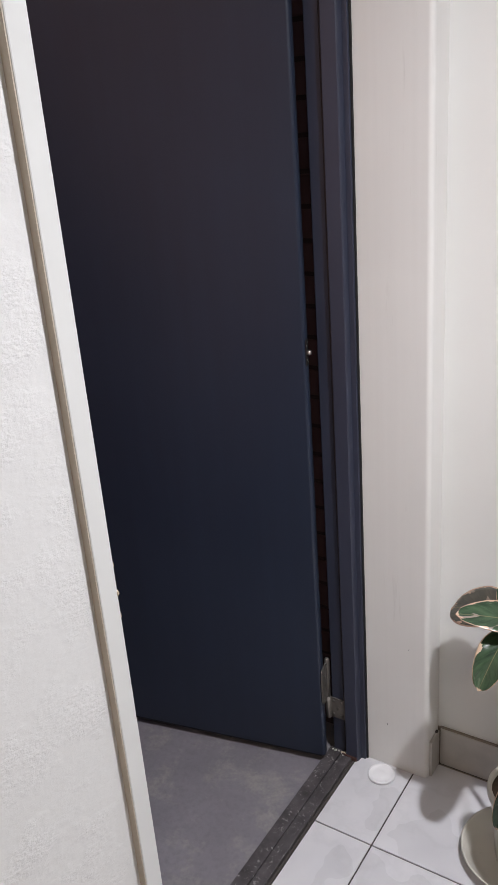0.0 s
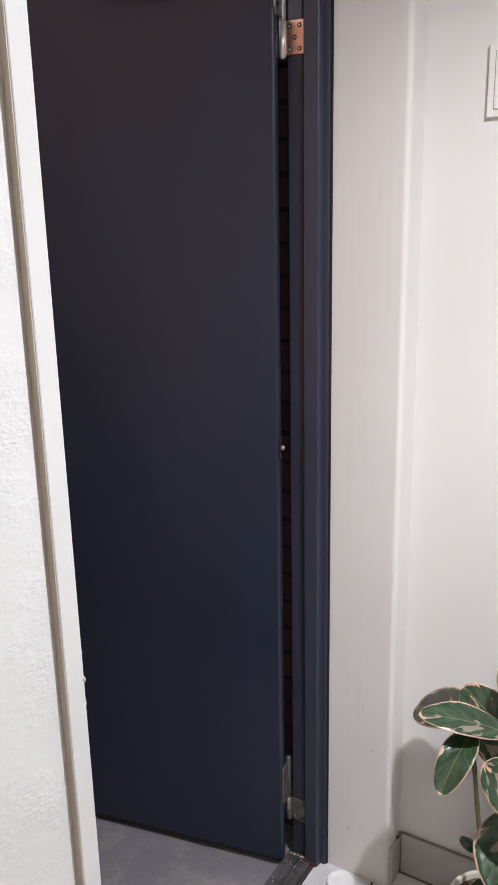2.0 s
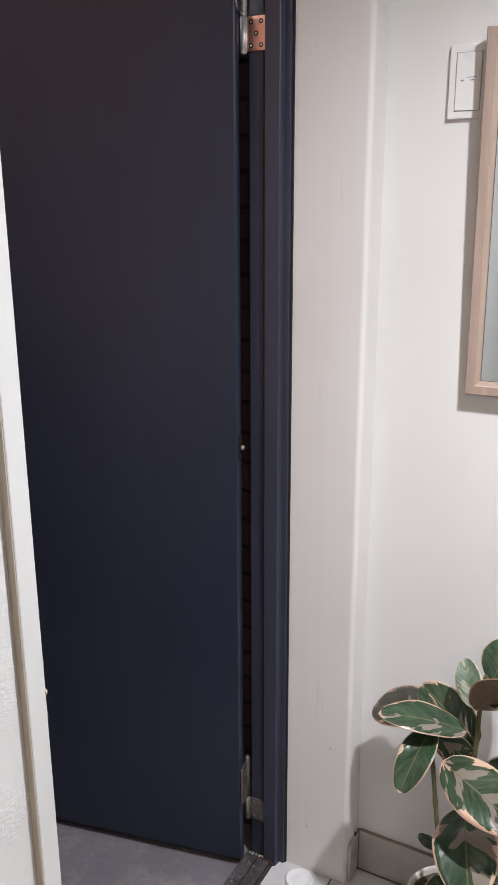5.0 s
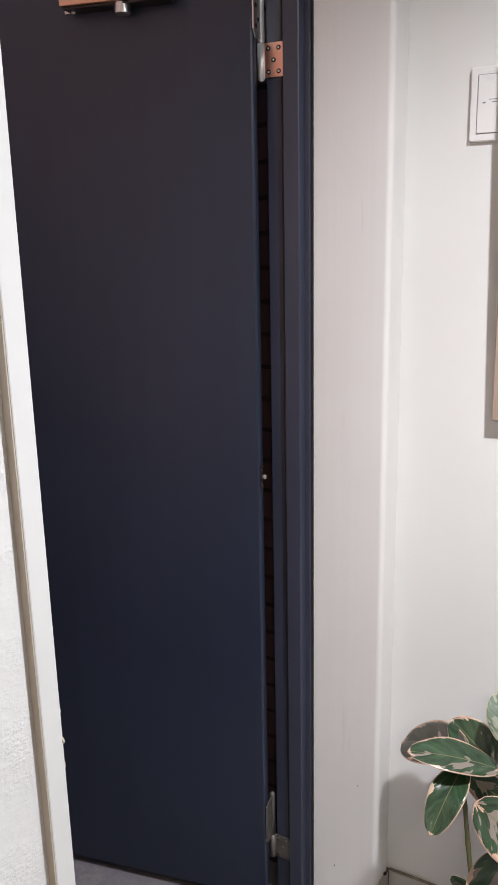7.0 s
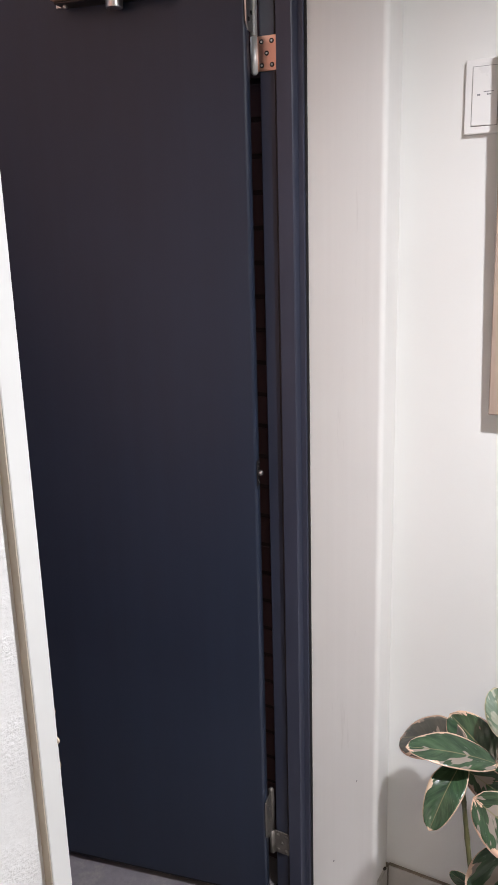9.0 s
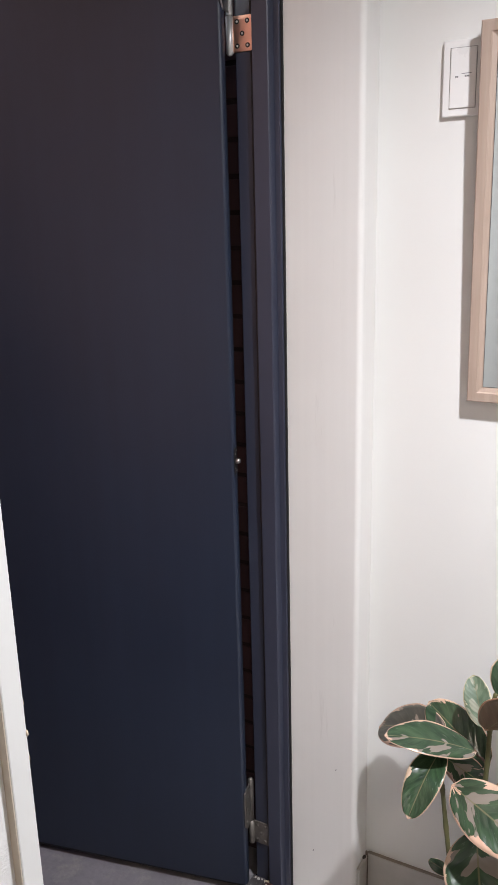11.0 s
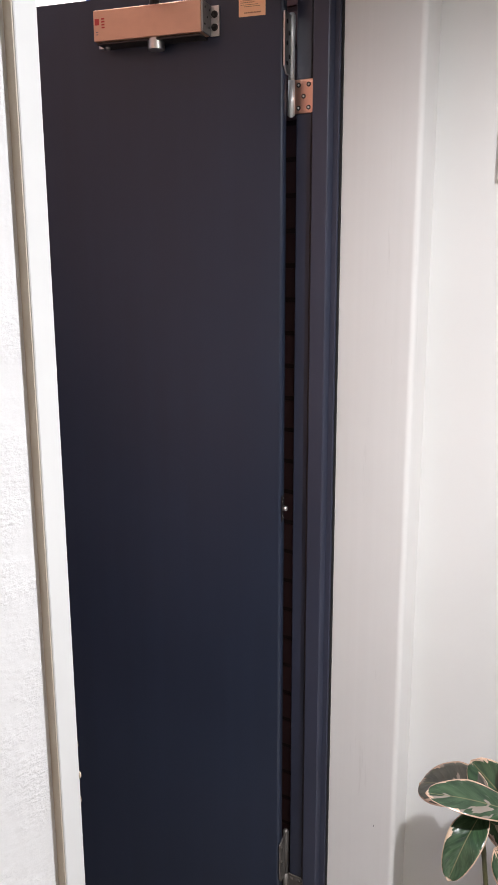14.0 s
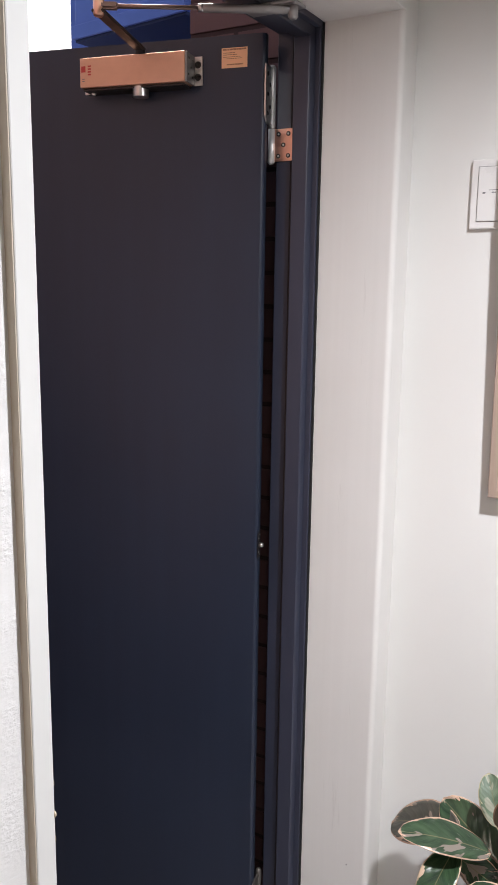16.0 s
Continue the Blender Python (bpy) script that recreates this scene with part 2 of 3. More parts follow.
STEEL = plain("brushed_steel", (0.62, 0.60, 0.58), 0.32, 1.0, 0.1, 40, 0.15, (1, 1, 12))
ZINC = plain("zinc_plated_steel", (0.74, 0.75, 0.74), 0.40, 0.55, 0.12, 60, 0.25)
DULL = plain("dull_zinc", (0.30, 0.29, 0.285), 0.5, 0.6, 0.2, 60, 0.2)
WORN = plain("dull_steel", (0.23, 0.21, 0.19), 0.55, 0.8, 0.35, 55, 0.3)
WARM_STEEL = plain("warm_lit_steel", (0.82, 0.50, 0.38), 0.33, 1.0, 0.12, 40, 0.1)
CLOSER = plain("warm_tinted_closer_paint", (0.64, 0.39, 0.28), 0.36, 0.7, 0.06, 60, 0.08)
DARKM = plain("dark_metal", (0.045, 0.04, 0.038), 0.4, 0.7, 0.2, 60)
ARM_SHADE = plain("shaded_arm_paint", (0.05, 0.034, 0.028), 0.45, 0.3, 0.15, 50)
ARM = plain("silver_paint", (0.36, 0.35, 0.345), 0.52, 0.7, 0.1, 50)
ROD_TINT = plain("warm_tinted_metal", (0.24, 0.17, 0.15), 0.4, 0.8, 0.1, 50)
WHITE = plain("white_plastic", (0.80, 0.79, 0.77), 0.3, var=0.03, scale=30, relief=0.03)
CAPM = plain("matt_white_plastic", (0.76, 0.76, 0.77), 0.45, var=0.06, scale=40, relief=0.1)
INK = plain("grey_print", (0.18, 0.18, 0.19), 0.6, scale=100)
REDINK = plain("red_print", (0.42, 0.04, 0.035), 0.5, scale=100)
PAPER = plain("warm_tinted_paper", (0.98, 0.56, 0.32), 0.55, var=0.05, scale=60, relief=0.05)
BROWNINK = plain("brown_print", (0.36, 0.15, 0.08), 0.6, scale=100)
WOOD, BRICK = wood(), brick_material()
LEAF = leaf_material("variegated_leaf", (0.013, 0.030, 0.015), (0.041, 0.079, 0.037), (0.21, 0.18, 0.15), ((0.56, 0.43, 0.31), (0.62, 0.36, 0.27)), 0.20)
LEAF_PALE = leaf_material("young_pale_leaf", (0.055, 0.095, 0.055), (0.15, 0.20, 0.13), (0.26, 0.27, 0.20), ((0.52, 0.46, 0.30), (0.55, 0.40, 0.28)), 0.50)
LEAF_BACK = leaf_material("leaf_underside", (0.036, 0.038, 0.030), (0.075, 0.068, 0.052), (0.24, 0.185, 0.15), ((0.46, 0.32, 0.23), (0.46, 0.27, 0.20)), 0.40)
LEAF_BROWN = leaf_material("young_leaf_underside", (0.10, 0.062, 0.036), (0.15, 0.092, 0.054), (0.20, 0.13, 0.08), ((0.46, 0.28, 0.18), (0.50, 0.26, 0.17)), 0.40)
STEM = plain("green_bark", (0.09, 0.085, 0.03), 0.6, var=0.35, scale=70, relief=0.5)
TWIG = plain("brown_bark", (0.07, 0.035, 0.02), 0.6, var=0.3, scale=70, relief=0.4)
POT = plain("glazed_pot", (0.55, 0.53, 0.47), 0.3, var=0.06, scale=18, relief=0.05)
SOIL = plain("potting_soil", (0.085, 0.062, 0.042), 0.95, var=0.5, scale=120, relief=1.0)
BLUE = plain("blue_sheet", (0.11, 0.19, 0.60), 0.45, var=0.12, scale=6, relief=0.1)
EAVE_SHADE = plain("shaded_blue_sheet", (0.02, 0.035, 0.11), 0.6, var=0.15, scale=12, relief=0.2)
FACADE = plain("pale_render", (0.72, 0.71, 0.69), 0.85, var=0.06, scale=9, relief=0.4)
DIM_RENDER = plain("dim_yard_render", (0.26, 0.24, 0.24), 0.85, var=0.12, scale=9, relief=0.4)
BEIGE = plain("beige_strip", (0.43, 0.37, 0.30), 0.6, var=0.08, scale=30, relief=0.1)
BOUNCE = plain("bounce_render", (0.41, 0.285, 0.275), 0.8, var=0.15, scale=25, relief=0.4)
PLASTER = plain("bare_plaster", (0.46, 0.39, 0.29), 0.9, var=0.3, scale=120, relief=0.8)
RUST = plain("rusty_primer", (0.075, 0.034, 0.028), 0.8, var=0.4, scale=90, relief=0.6)
GLOW = glowing("diffuser", (1.0, 0.93, 0.85), 3.5)
BACK = plain("bounce_cutting_brown", (0.20, 0.165, 0.135), 0.8, var=0.08, scale=18, relief=0.3)
MIRROR, mnt, mp = material("mirror_glass")
mp.inputs["Base Color"].default_value, mp.inputs["Metallic"].default_value, mp.inputs["Roughness"].default_value = (0.60, 0.63, 0.625, 1), 1.0, 0.03


# ---- mesh helpers ----
def part(name, bm, mat, parent=None, label="", smooth=False, at=None):
    me = bpy.data.meshes.new(name)
    bmesh.ops.recalc_face_normals(bm, faces=bm.faces)
    bm.to_mesh(me)
    bm.free()
    me.materials.append(mat)
    if smooth:
        me.shade_smooth()
    ob = new(name, me)
    if at is not None:
        ob.matrix_basis = at
    ob.parent = parent
    if label:
        tagged(ob, label)
    return ob


def empty(name, at, label, category, group="", kind=""):
    ob = new(name)
    ob.empty_display_size = 0.05
    ob.matrix_basis = at
    return tagged(ob, label, category, group, kind)


def box(lo, hi, bevel=0.0, bm=None, segments=2):
    bm = bm or bmesh.new()
    made = bmesh.ops.create_cube(bm, size=1)["verts"]
    for v in made:
        v.co = Vector([lo[i] + (v.co[i] + 0.5) * (hi[i] - lo[i]) for i in range(3)])
    if bevel:
        bmesh.ops.bevel(bm, geom=list({e for v in made for e in v.link_edges}), offset=bevel, segments=segments, affect="EDGES", profile=0.5)
    return bm


def prism(outline, z0, z1, bm=None):
    """An outline in plan raised from z0 to z1."""
    bm = bm or bmesh.new()
    a, b = [bm.verts.new((x, y, z0)) for x, y in outline], [bm.verts.new((x, y, z1)) for x, y in outline]
    bm.faces.new(a)
    bm.faces.new(b)
    for i in range(len(a)):
        j = (i + 1) % len(a)
        bm.faces.new((a[i], a[j], b[j], b[i]))
    return bm


def lathe(profile, n=40, bm=None):
    """A profile of (radius, height) turned about z."""
    bm = bm or bmesh.new()
    rings = []
    for r, z in profile:
        rings.append([bm.verts.new((r * math.cos(2 * math.pi * i / n), r * math.sin(2 * math.pi * i / n), z)) for i in range(n)] if r > 1e-6 else [bm.verts.new((0, 0, z))])
    for a, b in zip(rings, rings[1:]):
        for i in range(n):
            j = (i + 1) % n
            f = [a[i % len(a)], a[j % len(a)], b[j % len(b)], b[i % len(b)]]
            bm.faces.new(list(dict.fromkeys(f)))
    return bm


def tube(points, radii, n=10, bm=None):
    bm = bm or bmesh.new()
    pts, rings = [Vector(p) for p in points], []
    for i, p in enumerate(pts):
        d = (pts[min(i + 1, len(pts) - 1)] - pts[max(i - 1, 0)]).normalized()
        side = d.orthogonal().normalized() if i == 0 else (side - d * side.dot(d)).normalized()
        up = d.cross(side)
        r = radii[i] if isinstance(radii, (list, tuple)) else radii
        rings.append([bm.verts.new(p + r * (math.cos(2 * math.pi * k / n) * side + math.sin(2 * math.pi * k / n) * up)) for k in range(n)])
    for a, b in zip(rings, rings[1:]):
        for k in range(n):
            bm.faces.new((a[k], a[(k + 1) % n], b[(k + 1) % n], b[k]))
    bm.faces.new(rings[0])
    bm.faces.new(rings[-1])
    return bm


def structure(name, bm, mat, label, category, smooth=False):
    return tagged(part(name, bm, mat, None, smooth=smooth), label, category, kind="structure")


# ---- plan ----
# Far wall y = 0, door wall x = 0, tiled floor z = 0.
HINGE_Y, LATCH_Y, HEAD = -0.072, -0.992, 2.070      # the clear opening through the wall
OUT_X = -0.250                                      # outer face of the door wall
EAST, SOUTH = 1.90, -3.2
FRAME_X = -0.155                                    # where the reveal meets the steel frame

ground = bmesh.new()
ring = [0.0, 0.6, 1.2, 2.5, 5, 12, 40, 200, 900]
grid = [[ground.verts.new((OUT_X - 0.004 - dx, y, -0.012)) for y in (-900, -200, -40, -12, -5, -2.5, -1.2, -0.5, 0, 0.5, 1.2, 2.5, 5, 12, 40, 200, 900)] for dx in ring]
for a, b in zip(grid, grid[1:]):
    for i in range(len(a) - 1):
        ground.faces.new((a[i], a[i + 1], b[i + 1], b[i]))
structure("ground", ground, CONCRETE, "grey stained bare concrete ground outside the door", "ground")

floor = structure("floor", box((-0.178, SOUTH - 0.1, -0.10), (EAST + 0.1, 0.1, -0.0025)), GROUT, "white marble-look tile floor with dark joints", "floor")

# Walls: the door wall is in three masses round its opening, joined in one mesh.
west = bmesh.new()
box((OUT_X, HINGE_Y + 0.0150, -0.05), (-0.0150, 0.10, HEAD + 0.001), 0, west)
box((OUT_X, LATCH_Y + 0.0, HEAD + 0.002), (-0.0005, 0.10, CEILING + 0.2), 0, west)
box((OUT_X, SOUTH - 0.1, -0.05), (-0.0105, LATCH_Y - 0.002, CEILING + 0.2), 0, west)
# Wallpaper base is greyed to offset the strong spotlight on this wall.
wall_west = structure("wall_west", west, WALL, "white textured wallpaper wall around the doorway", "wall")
structure("wall_north", box((0.0005, 0.0, -0.05), (EAST + 0.1, 0.12, CEILING + 0.2)), SMOOTH, "plain off-white wall above grey tile skirting", "wall")
# Unseen walls; their brown is put in to cut bounce and deepen shadows.
structure("wall_east", box((EAST, SOUTH - 0.1, -0.05), (EAST + 0.12, -0.001, CEILING + 0.2)), BACK, "plain unseen wall, brown to cut bounced light", "wall")
structure("wall_south", box((-0.012, SOUTH - 0.12, -0.05), (EAST - 0.001, SOUTH, CEILING + 0.2)), BACK, "plain unseen wall, brown to cut bounced light", "wall")
structure("ceiling", box((-0.0125, SOUTH + 0.001, CEILING), (EAST - 0.001, -0.001, CEILING + 0.15)), CEIL, "plain white painted ceiling", "ceiling")

# Linings of the reveal, proud of the masonry, with rounded arrises.
ARRIS = 0.011
arris = [(0.0016 - ARRIS + ARRIS * math.sin(a), HINGE_Y + ARRIS - ARRIS * math.cos(a)) for a in (math.pi / 2 * k / 14 for k in range(15))]
lining = structure("trim_hinge_side", prism([(FRAME_X, -0.0003), (FRAME_X, HINGE_Y), *arris, (0.0016, -0.0003)], 0.0, HEAD), REVEAL, "off-white painted deep door reveal with a rounded corner", "trim")
structure("trim_corner", box((-0.0004, HINGE_Y + 0.0012, HEAD + 0.0305), (0.0016, -0.0003, CEILING - 0.001), 0.0002), REVEAL, "smooth white corner strip above the doorway", "trim")
structure("trim_head", box((FRAME_X, LATCH_Y + 0.001, HEAD), (0.0012, -0.0008, HEAD + 0.03), 0.0008), REVEAL, "off-white painted soffit of the doorway", "trim")
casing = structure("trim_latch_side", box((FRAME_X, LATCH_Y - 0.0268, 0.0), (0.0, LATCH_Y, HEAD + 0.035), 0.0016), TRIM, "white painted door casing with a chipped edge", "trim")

# Chip knocked out of the casing's edge: bare plaster shows.
chip = bmesh.new()
bmesh.ops.create_icosphere(chip, subdivisions=2, radius=1)
for v in chip.verts:
    k = 1 + 0.35 * noise.noise(v.co * 2.3)
    v.co = Vector((v.co.x * 0.0026 * k, v.co.y * 0.0019 * k, v.co.z * 0.0044 * k))
part("chip", chip, PLASTER, casing, "bare plaster chip in the paint", True, pose(-0.0012, LATCH_Y - 0.0002, 1.052))
# Beige strip on the casing's side face, down to the wall.
part("sealant", box((-0.0138, LATCH_Y - 0.0280, 0.001), (-0.0012, LATCH_Y - 0.0267, CEILING - 0.3)), BEIGE, casing, "beige strip along the casing's side")
for dz, s in ((0.035, 0.5), (-0.028, 0.6)):
    nick = bmesh.new()
    bmesh.ops.create_icosphere(nick, subdivisions=1, radius=1)
    for v in nick.verts:
        v.co = Vector((v.co.x * 0.002, v.co.y * 0.0012, v.co.z * 0.007)) * s
    part("nick", nick, PLASTER, casing, "", True, pose(-0.0006, LATCH_Y - 0.0002, 1.052 + dz))
for x, z, h in ((-0.100, 0.125, 0.008), (-0.045, 0.36, 0.006)):
    nick = bmesh.new()
    bmesh.ops.create_icosphere(nick, subdivisions=1, radius=1)
    for v in nick.verts:
        v.co = Vector((v.co.x * 0.0012, v.co.y * 0.0006, v.co.z * h * 0.5))
    part("nick", nick, INK, lining, "", True, pose(x, HINGE_Y, z, 0, 14, 0))

# ---- steel door frame ----
frame_thing = empty("door_frame", pose(FRAME_X, HINGE_Y, 0), "dark navy painted steel door frame with a rebate", "door frame", kind="structure")
FR = frame_thing.matrix_basis.inverted()


PROFILE = [(-0.1555, 0.0), (-0.1558, 0.0085), (-0.1570, 0.0100), (-0.1670, 0.0100), (-0.1675, 0.0115), (-0.1695, 0.0255), (-0.1712, 0.0272), (-0.2008, 0.0272), (-0.2022, 0.0258), (-0.2022, 0.013), (-0.2415, 0.013), (-0.243, 0.0115), (-0.243, -0.03), (-0.1565, -0.03)]


def jamb(sign, y0):
    """Flange, step, stop and rebate of one jamb; sign -1 for the hinge side, whose stop stands out towards -y."""
    return prism([(x, y0 + sign * d) for x, d in PROFILE], 0.0, HEAD)


part("jamb", jamb(-1, HINGE_Y), FRAME, frame_thing, "", False, FR)
part("jamb", jamb(1, LATCH_Y), FRAME, frame_thing, "", False, FR)
head = bmesh.new()
o = PROFILE
ends = [[head.verts.new((x, y, HEAD - d)) for x, d in o] for y in (LATCH_Y + 0.004, HINGE_Y - 0.004)]
head.faces.new(ends[0]), head.faces.new(ends[1])
for i in range(len(o)):
    j = (i + 1) % len(o)
    head.faces.new((ends[0][i], ends[0][j], ends[1][j], ends[1][i]))
part("head", head, FRAME, frame_thing, "", False, FR)
part("caulk", box((-0.1556, HINGE_Y - 0.0045, 0.0), (-0.1522, HINGE_Y - 0.0003, HEAD - 0.001)), SEAL, frame_thing, "thin black sealant line", False, FR)
# Gasket drawn wide and dark to take in the shade of the rebate.
part("gasket", tube([(-0.2075, HINGE_Y - 0.0120, 0.0), (-0.2075, HINGE_Y - 0.0120, HEAD - 0.014)], 0.0050, 10), GASKET, frame_thing, "rubber gasket strip, widened and darkened for the rebate's shade", True, FR)
rust = box((-0.212, HINGE_Y - 0.0305, 0.0), (-0.172, HINGE_Y - 0.0282, 0.012), 0.0008)
part("rust_patch", rust, RUST, frame_thing, "rusty worn foot of the jamb", False, FR)

# ---- sill ----
sill = empty("door_sill", pose(-0.218, -0.53, 0), "worn dark metal door sill with white specks", "sill", kind="structure")
SI = sill.matrix_basis.inverted()
part("outer_strip", box((-0.252, LATCH_Y, -0.05), (-0.2195, HINGE_Y - 0.013, 0.004), 0.0015), SILL, sill, "", False, SI)
part("groove", box((-0.2195, LATCH_Y, -0.05), (-0.2165, HINGE_Y - 0.013, -0.006)), SEAL, sill, "", False, SI)
part("inner_strip", box((-0.2165, LATCH_Y, -0.05), (-0.186, HINGE_Y - 0.026, 0.007), 0.0015), SILL, sill, "", False, SI)
part("edge_bead", box((-0.1855, LATCH_Y, -0.05), (-0.1785, HINGE_Y - 0.026, -0.001), 0.001), GROUT, sill, "dark mortar bead", False, SI)
for k in range(9):
    crumb = bmesh.new()
    bmesh.ops.create_icosphere(crumb, subdivisions=2, radius=1)
    size = random.uniform(0.0015, 0.0042)
    for v in crumb.verts:
        v.co *= size * (1 + 0.5 * noise.noise(v.co * 1.7 + Vector((k, 0, 0))))
        v.co.z *= 0.5
    part("mortar_crumb", crumb, PLASTER if k % 3 == 0 else SKIRT, sill, "", True, SI @ pose(random.uniform(-0.246, -0.205), HINGE_Y - random.uniform(0.016, 0.032), 0.0065))

# ---- door, standing open outwards ----
DOOR_AT = Matrix.Translation((-0.249, -0.135, 0.0)) @ Matrix.Rotation(radians(180 + 12.0), 4, "Z")
# In the door's own axes: +x along the leaf from the hinge edge, +y off the inner face to the room's side, z up.
DW, DT, DZ0, DZ1 = 0.86, 0.040, 0.016, 2.048
door = empty("door_1", DOOR_AT, "dark navy painted steel door standing open outwards", "door", kind="structure")
FOLD = 0.0075
fold = [(-0.006 + FOLD - FOLD * math.sin(a), -FOLD + FOLD * math.cos(a)) for a in (math.pi / 2 * k / 8 for k in range(9))]
leaf_bm = prism([(DW, 0.0), *fold, (-0.006, -0.0175), (0.008, -0.0175), (0.008, -DT), (DW, -DT)], DZ0, DZ1)
bmesh.ops.bevel(leaf_bm, geom=[e for e in leaf_bm.edges if min(v.co.x for v in e.verts) > DW - 0.01], offset=0.0012, segments=2, affect="EDGES", profile=0.5)
part("leaf", leaf_bm, DOOR, door)
part("bottom_strip", box((0.004, -DT + 0.004, DZ0 - 0.008), (DW - 0.004, -0.003, DZ0 + 0.001), 0.001), SEAL, door, "black strip under the leaf")
# Guard pin in the hinge edge, with its plate and four screws.
pin_plate = part("guard_plate", box((-0.0072, -0.016, 1.036), (-0.0056, -0.001, 1.090), 0.0004), DARKM, door, "dark metal guard plate")
part("guard_pin", lathe([(0, 0), (0.0055, 0), (0.0055, 0.006), (0.004, 0.009), (0, 0.0095)], 20), STEEL, pin_plate, "polished steel guard pin", True, pose(-0.007, -0.008, 1.063, 0, -90, 0))
for dy in (-0.0115, -0.0045):
    for z in (1.042, 1.048, 1.078, 1.084):
        if (z in (1.042, 1.084)) == (dy < -0.008):
            part("screw", lathe([(0, 0), (0.0017, 0), (0.0014, 0.0008), (0, 0.001)], 10), STEEL, pin_plate, "", True, pose(-0.0071, dy, z, 0, -90, 0))
# Sticker with lines of small print; its orange takes in the warm light.
sticker = part("sticker", box((0.029, 0.0, 1.9905), (0.080, 0.0005, 2.0260)), PAPER, door, "cream paper sticker with tiny print, warm light put into its orange")
for z, x0, x1, h in ((2.0215, 0.032, 0.0775, 0.0028), (2.0165, 0.054, 0.0765, 0.0012), (2.0132, 0.050, 0.0765, 0.0012), (2.0095, 0.043, 0.0765, 0.0009), (2.0065, 0.040, 0.070, 0.0009), (1.9955, 0.038, 0.070, 0.0022)):
    x = x0
    while x < x1 - 0.001:
        w = min(random.uniform(0.0015, 0.005), x1 - x)
        part("print_bar", box((x, 0.0004, z), (x + w, 0.0007, z + h)), BROWNINK, sticker)
        x += w + 0.0007


# ---- hinges ----
def flag_hinge(pin_z, plate_mat, leaf_mat, knuckle_mat, screw_mat, label):
    """The lower knuckle and plate are on the frame, the upper ones on the door's edge. pin_z: where the knuckles meet."""
    px, py = -0.2510, -0.090
    h = empty("hinge", pose(px, py, pin_z), label, "hinge", "door hinges")
    part("frame_knuckle", lathe([(0, -0.066), (0.003, -0.066), (0.0068, -0.0625), (0.0068, -0.0012), (0, -0.0012)], 20), knuckle_mat, h, "", True)
    part("door_knuckle", lathe([(0, 0.0012), (0.0068, 0.0012), (0.0068, 0.110), (0.004, 0.1145), (0, 0.115)], 20), knuckle_mat, h, "", True)
    part("pin_washer", lathe([(0, -0.0012), (0.0058, -0.0012), (0.0058, 0.0012), (0, 0.0012)], 16), STEEL, h, "bright pin washer", True)
    plate = part("frame_plate", box((0.004, 0.001, -0.061), (0.0465, 0.0042, -0.001), 0.0011), plate_mat, h, "plate screwed to the frame")
    for sx, sz in ((0.015, -0.011), (0.036, -0.011), (0.0255, -0.031), (0.015, -0.051), (0.036, -0.051)):
        part("screw", lathe([(0, -0.0002), (0.0044, -0.0002), (0.0040, 0.0012), (0.0022, 0.0005), (0, 0.0004)], 14), screw_mat, plate, "", True, pose(sx, 0.0008, sz, 90, 0, 0))
        part("screw_head", lathe([(0, 0.0002), (0.0023, 0.0002), (0.0019, 0.0014), (0, 0.0019)], 12), knuckle_mat, plate, "bright rounded screw head", True, pose(sx, 0.0008, sz, 90, 0, 0))
    side = DOOR_AT.to_3x3() @ Vector((-1, 0, 0))
    off = DOOR_AT.to_3x3() @ Vector((0, 1, 0))
    corner = Vector((-0.249, -0.135, 0)) - Vector((px, py, 0))
    lm = Matrix((((*(-side), 0)), (*off, 0), (0, 0, 1, 0), (0, 0, 0, 1))).transposed()
    lm.translation = Vector((corner.x, corner.y, 0.0)) + side * 0.006
    o = [(-0.0375, 0.004), (-0.0375, 0.108), (0.0010, 0.108), (0.0030, 0.106), (0.0030, 0.016), (-0.009, 0.004)]
    bm = bmesh.new()
    a, b = [bm.verts.new((0.0002, y, z)) for y, z in o], [bm.verts.new((-0.0030, y, z)) for y, z in o]
    bm.faces.new(a), bm.faces.new(b)
    for i in range(len(o)):
        j = (i + 1) % len(o)
        bm.faces.new((a[i], a[j], b[j], b[i]))
    leaf_plate = part("door_plate", bm, leaf_mat, h, "plate screwed to the door's edge", False, lm)
    for y, z in ((-0.010, 0.022), (-0.024, 0.035), (-0.010, 0.056), (-0.024, 0.075), (-0.010, 0.092)):
        part("screw", lathe([(0, 0), (0.0042, 0), (0.0036, 0.0012), (0.002, 0.0006), (0, 0.0005)], 14), screw_mat, leaf_plate, "", True, pose(-0.0029, y, z, 0, -90, 0))
    return h


# Upper frame plate: warm light is put into the steel as bronze.
flag_hinge(1.887, WARM_STEEL, STEEL, ZINC, DARKM, "bright steel flag hinge, warm light put into its frame plate's bronze colour")
flag_hinge(0.166, WORN, WORN, WORN, WORN, "dull dirty steel flag hinge near the sill")

# ---- door closer ----
closer = empty("door_closer", DOOR_AT @ pose(0.245, 0.0, 1.988), "metal door closer, champagne with warm light painted in, with a silver folding arm", "door closer")
# Body's orange tone is the warm outside light put into its paint.
body = part("body", box((-0.109, 0.0045, -0.027), (0.109, 0.047, 0.027), 0.0018, None, 2), CLOSER, closer, "closer body, warm light put into its champagne colour")
part("under_plate", box((-0.104, 0.001, -0.0315), (0.106, 0.040, -0.0275), 0.001), DARKM, body, "dark underside of the closer")
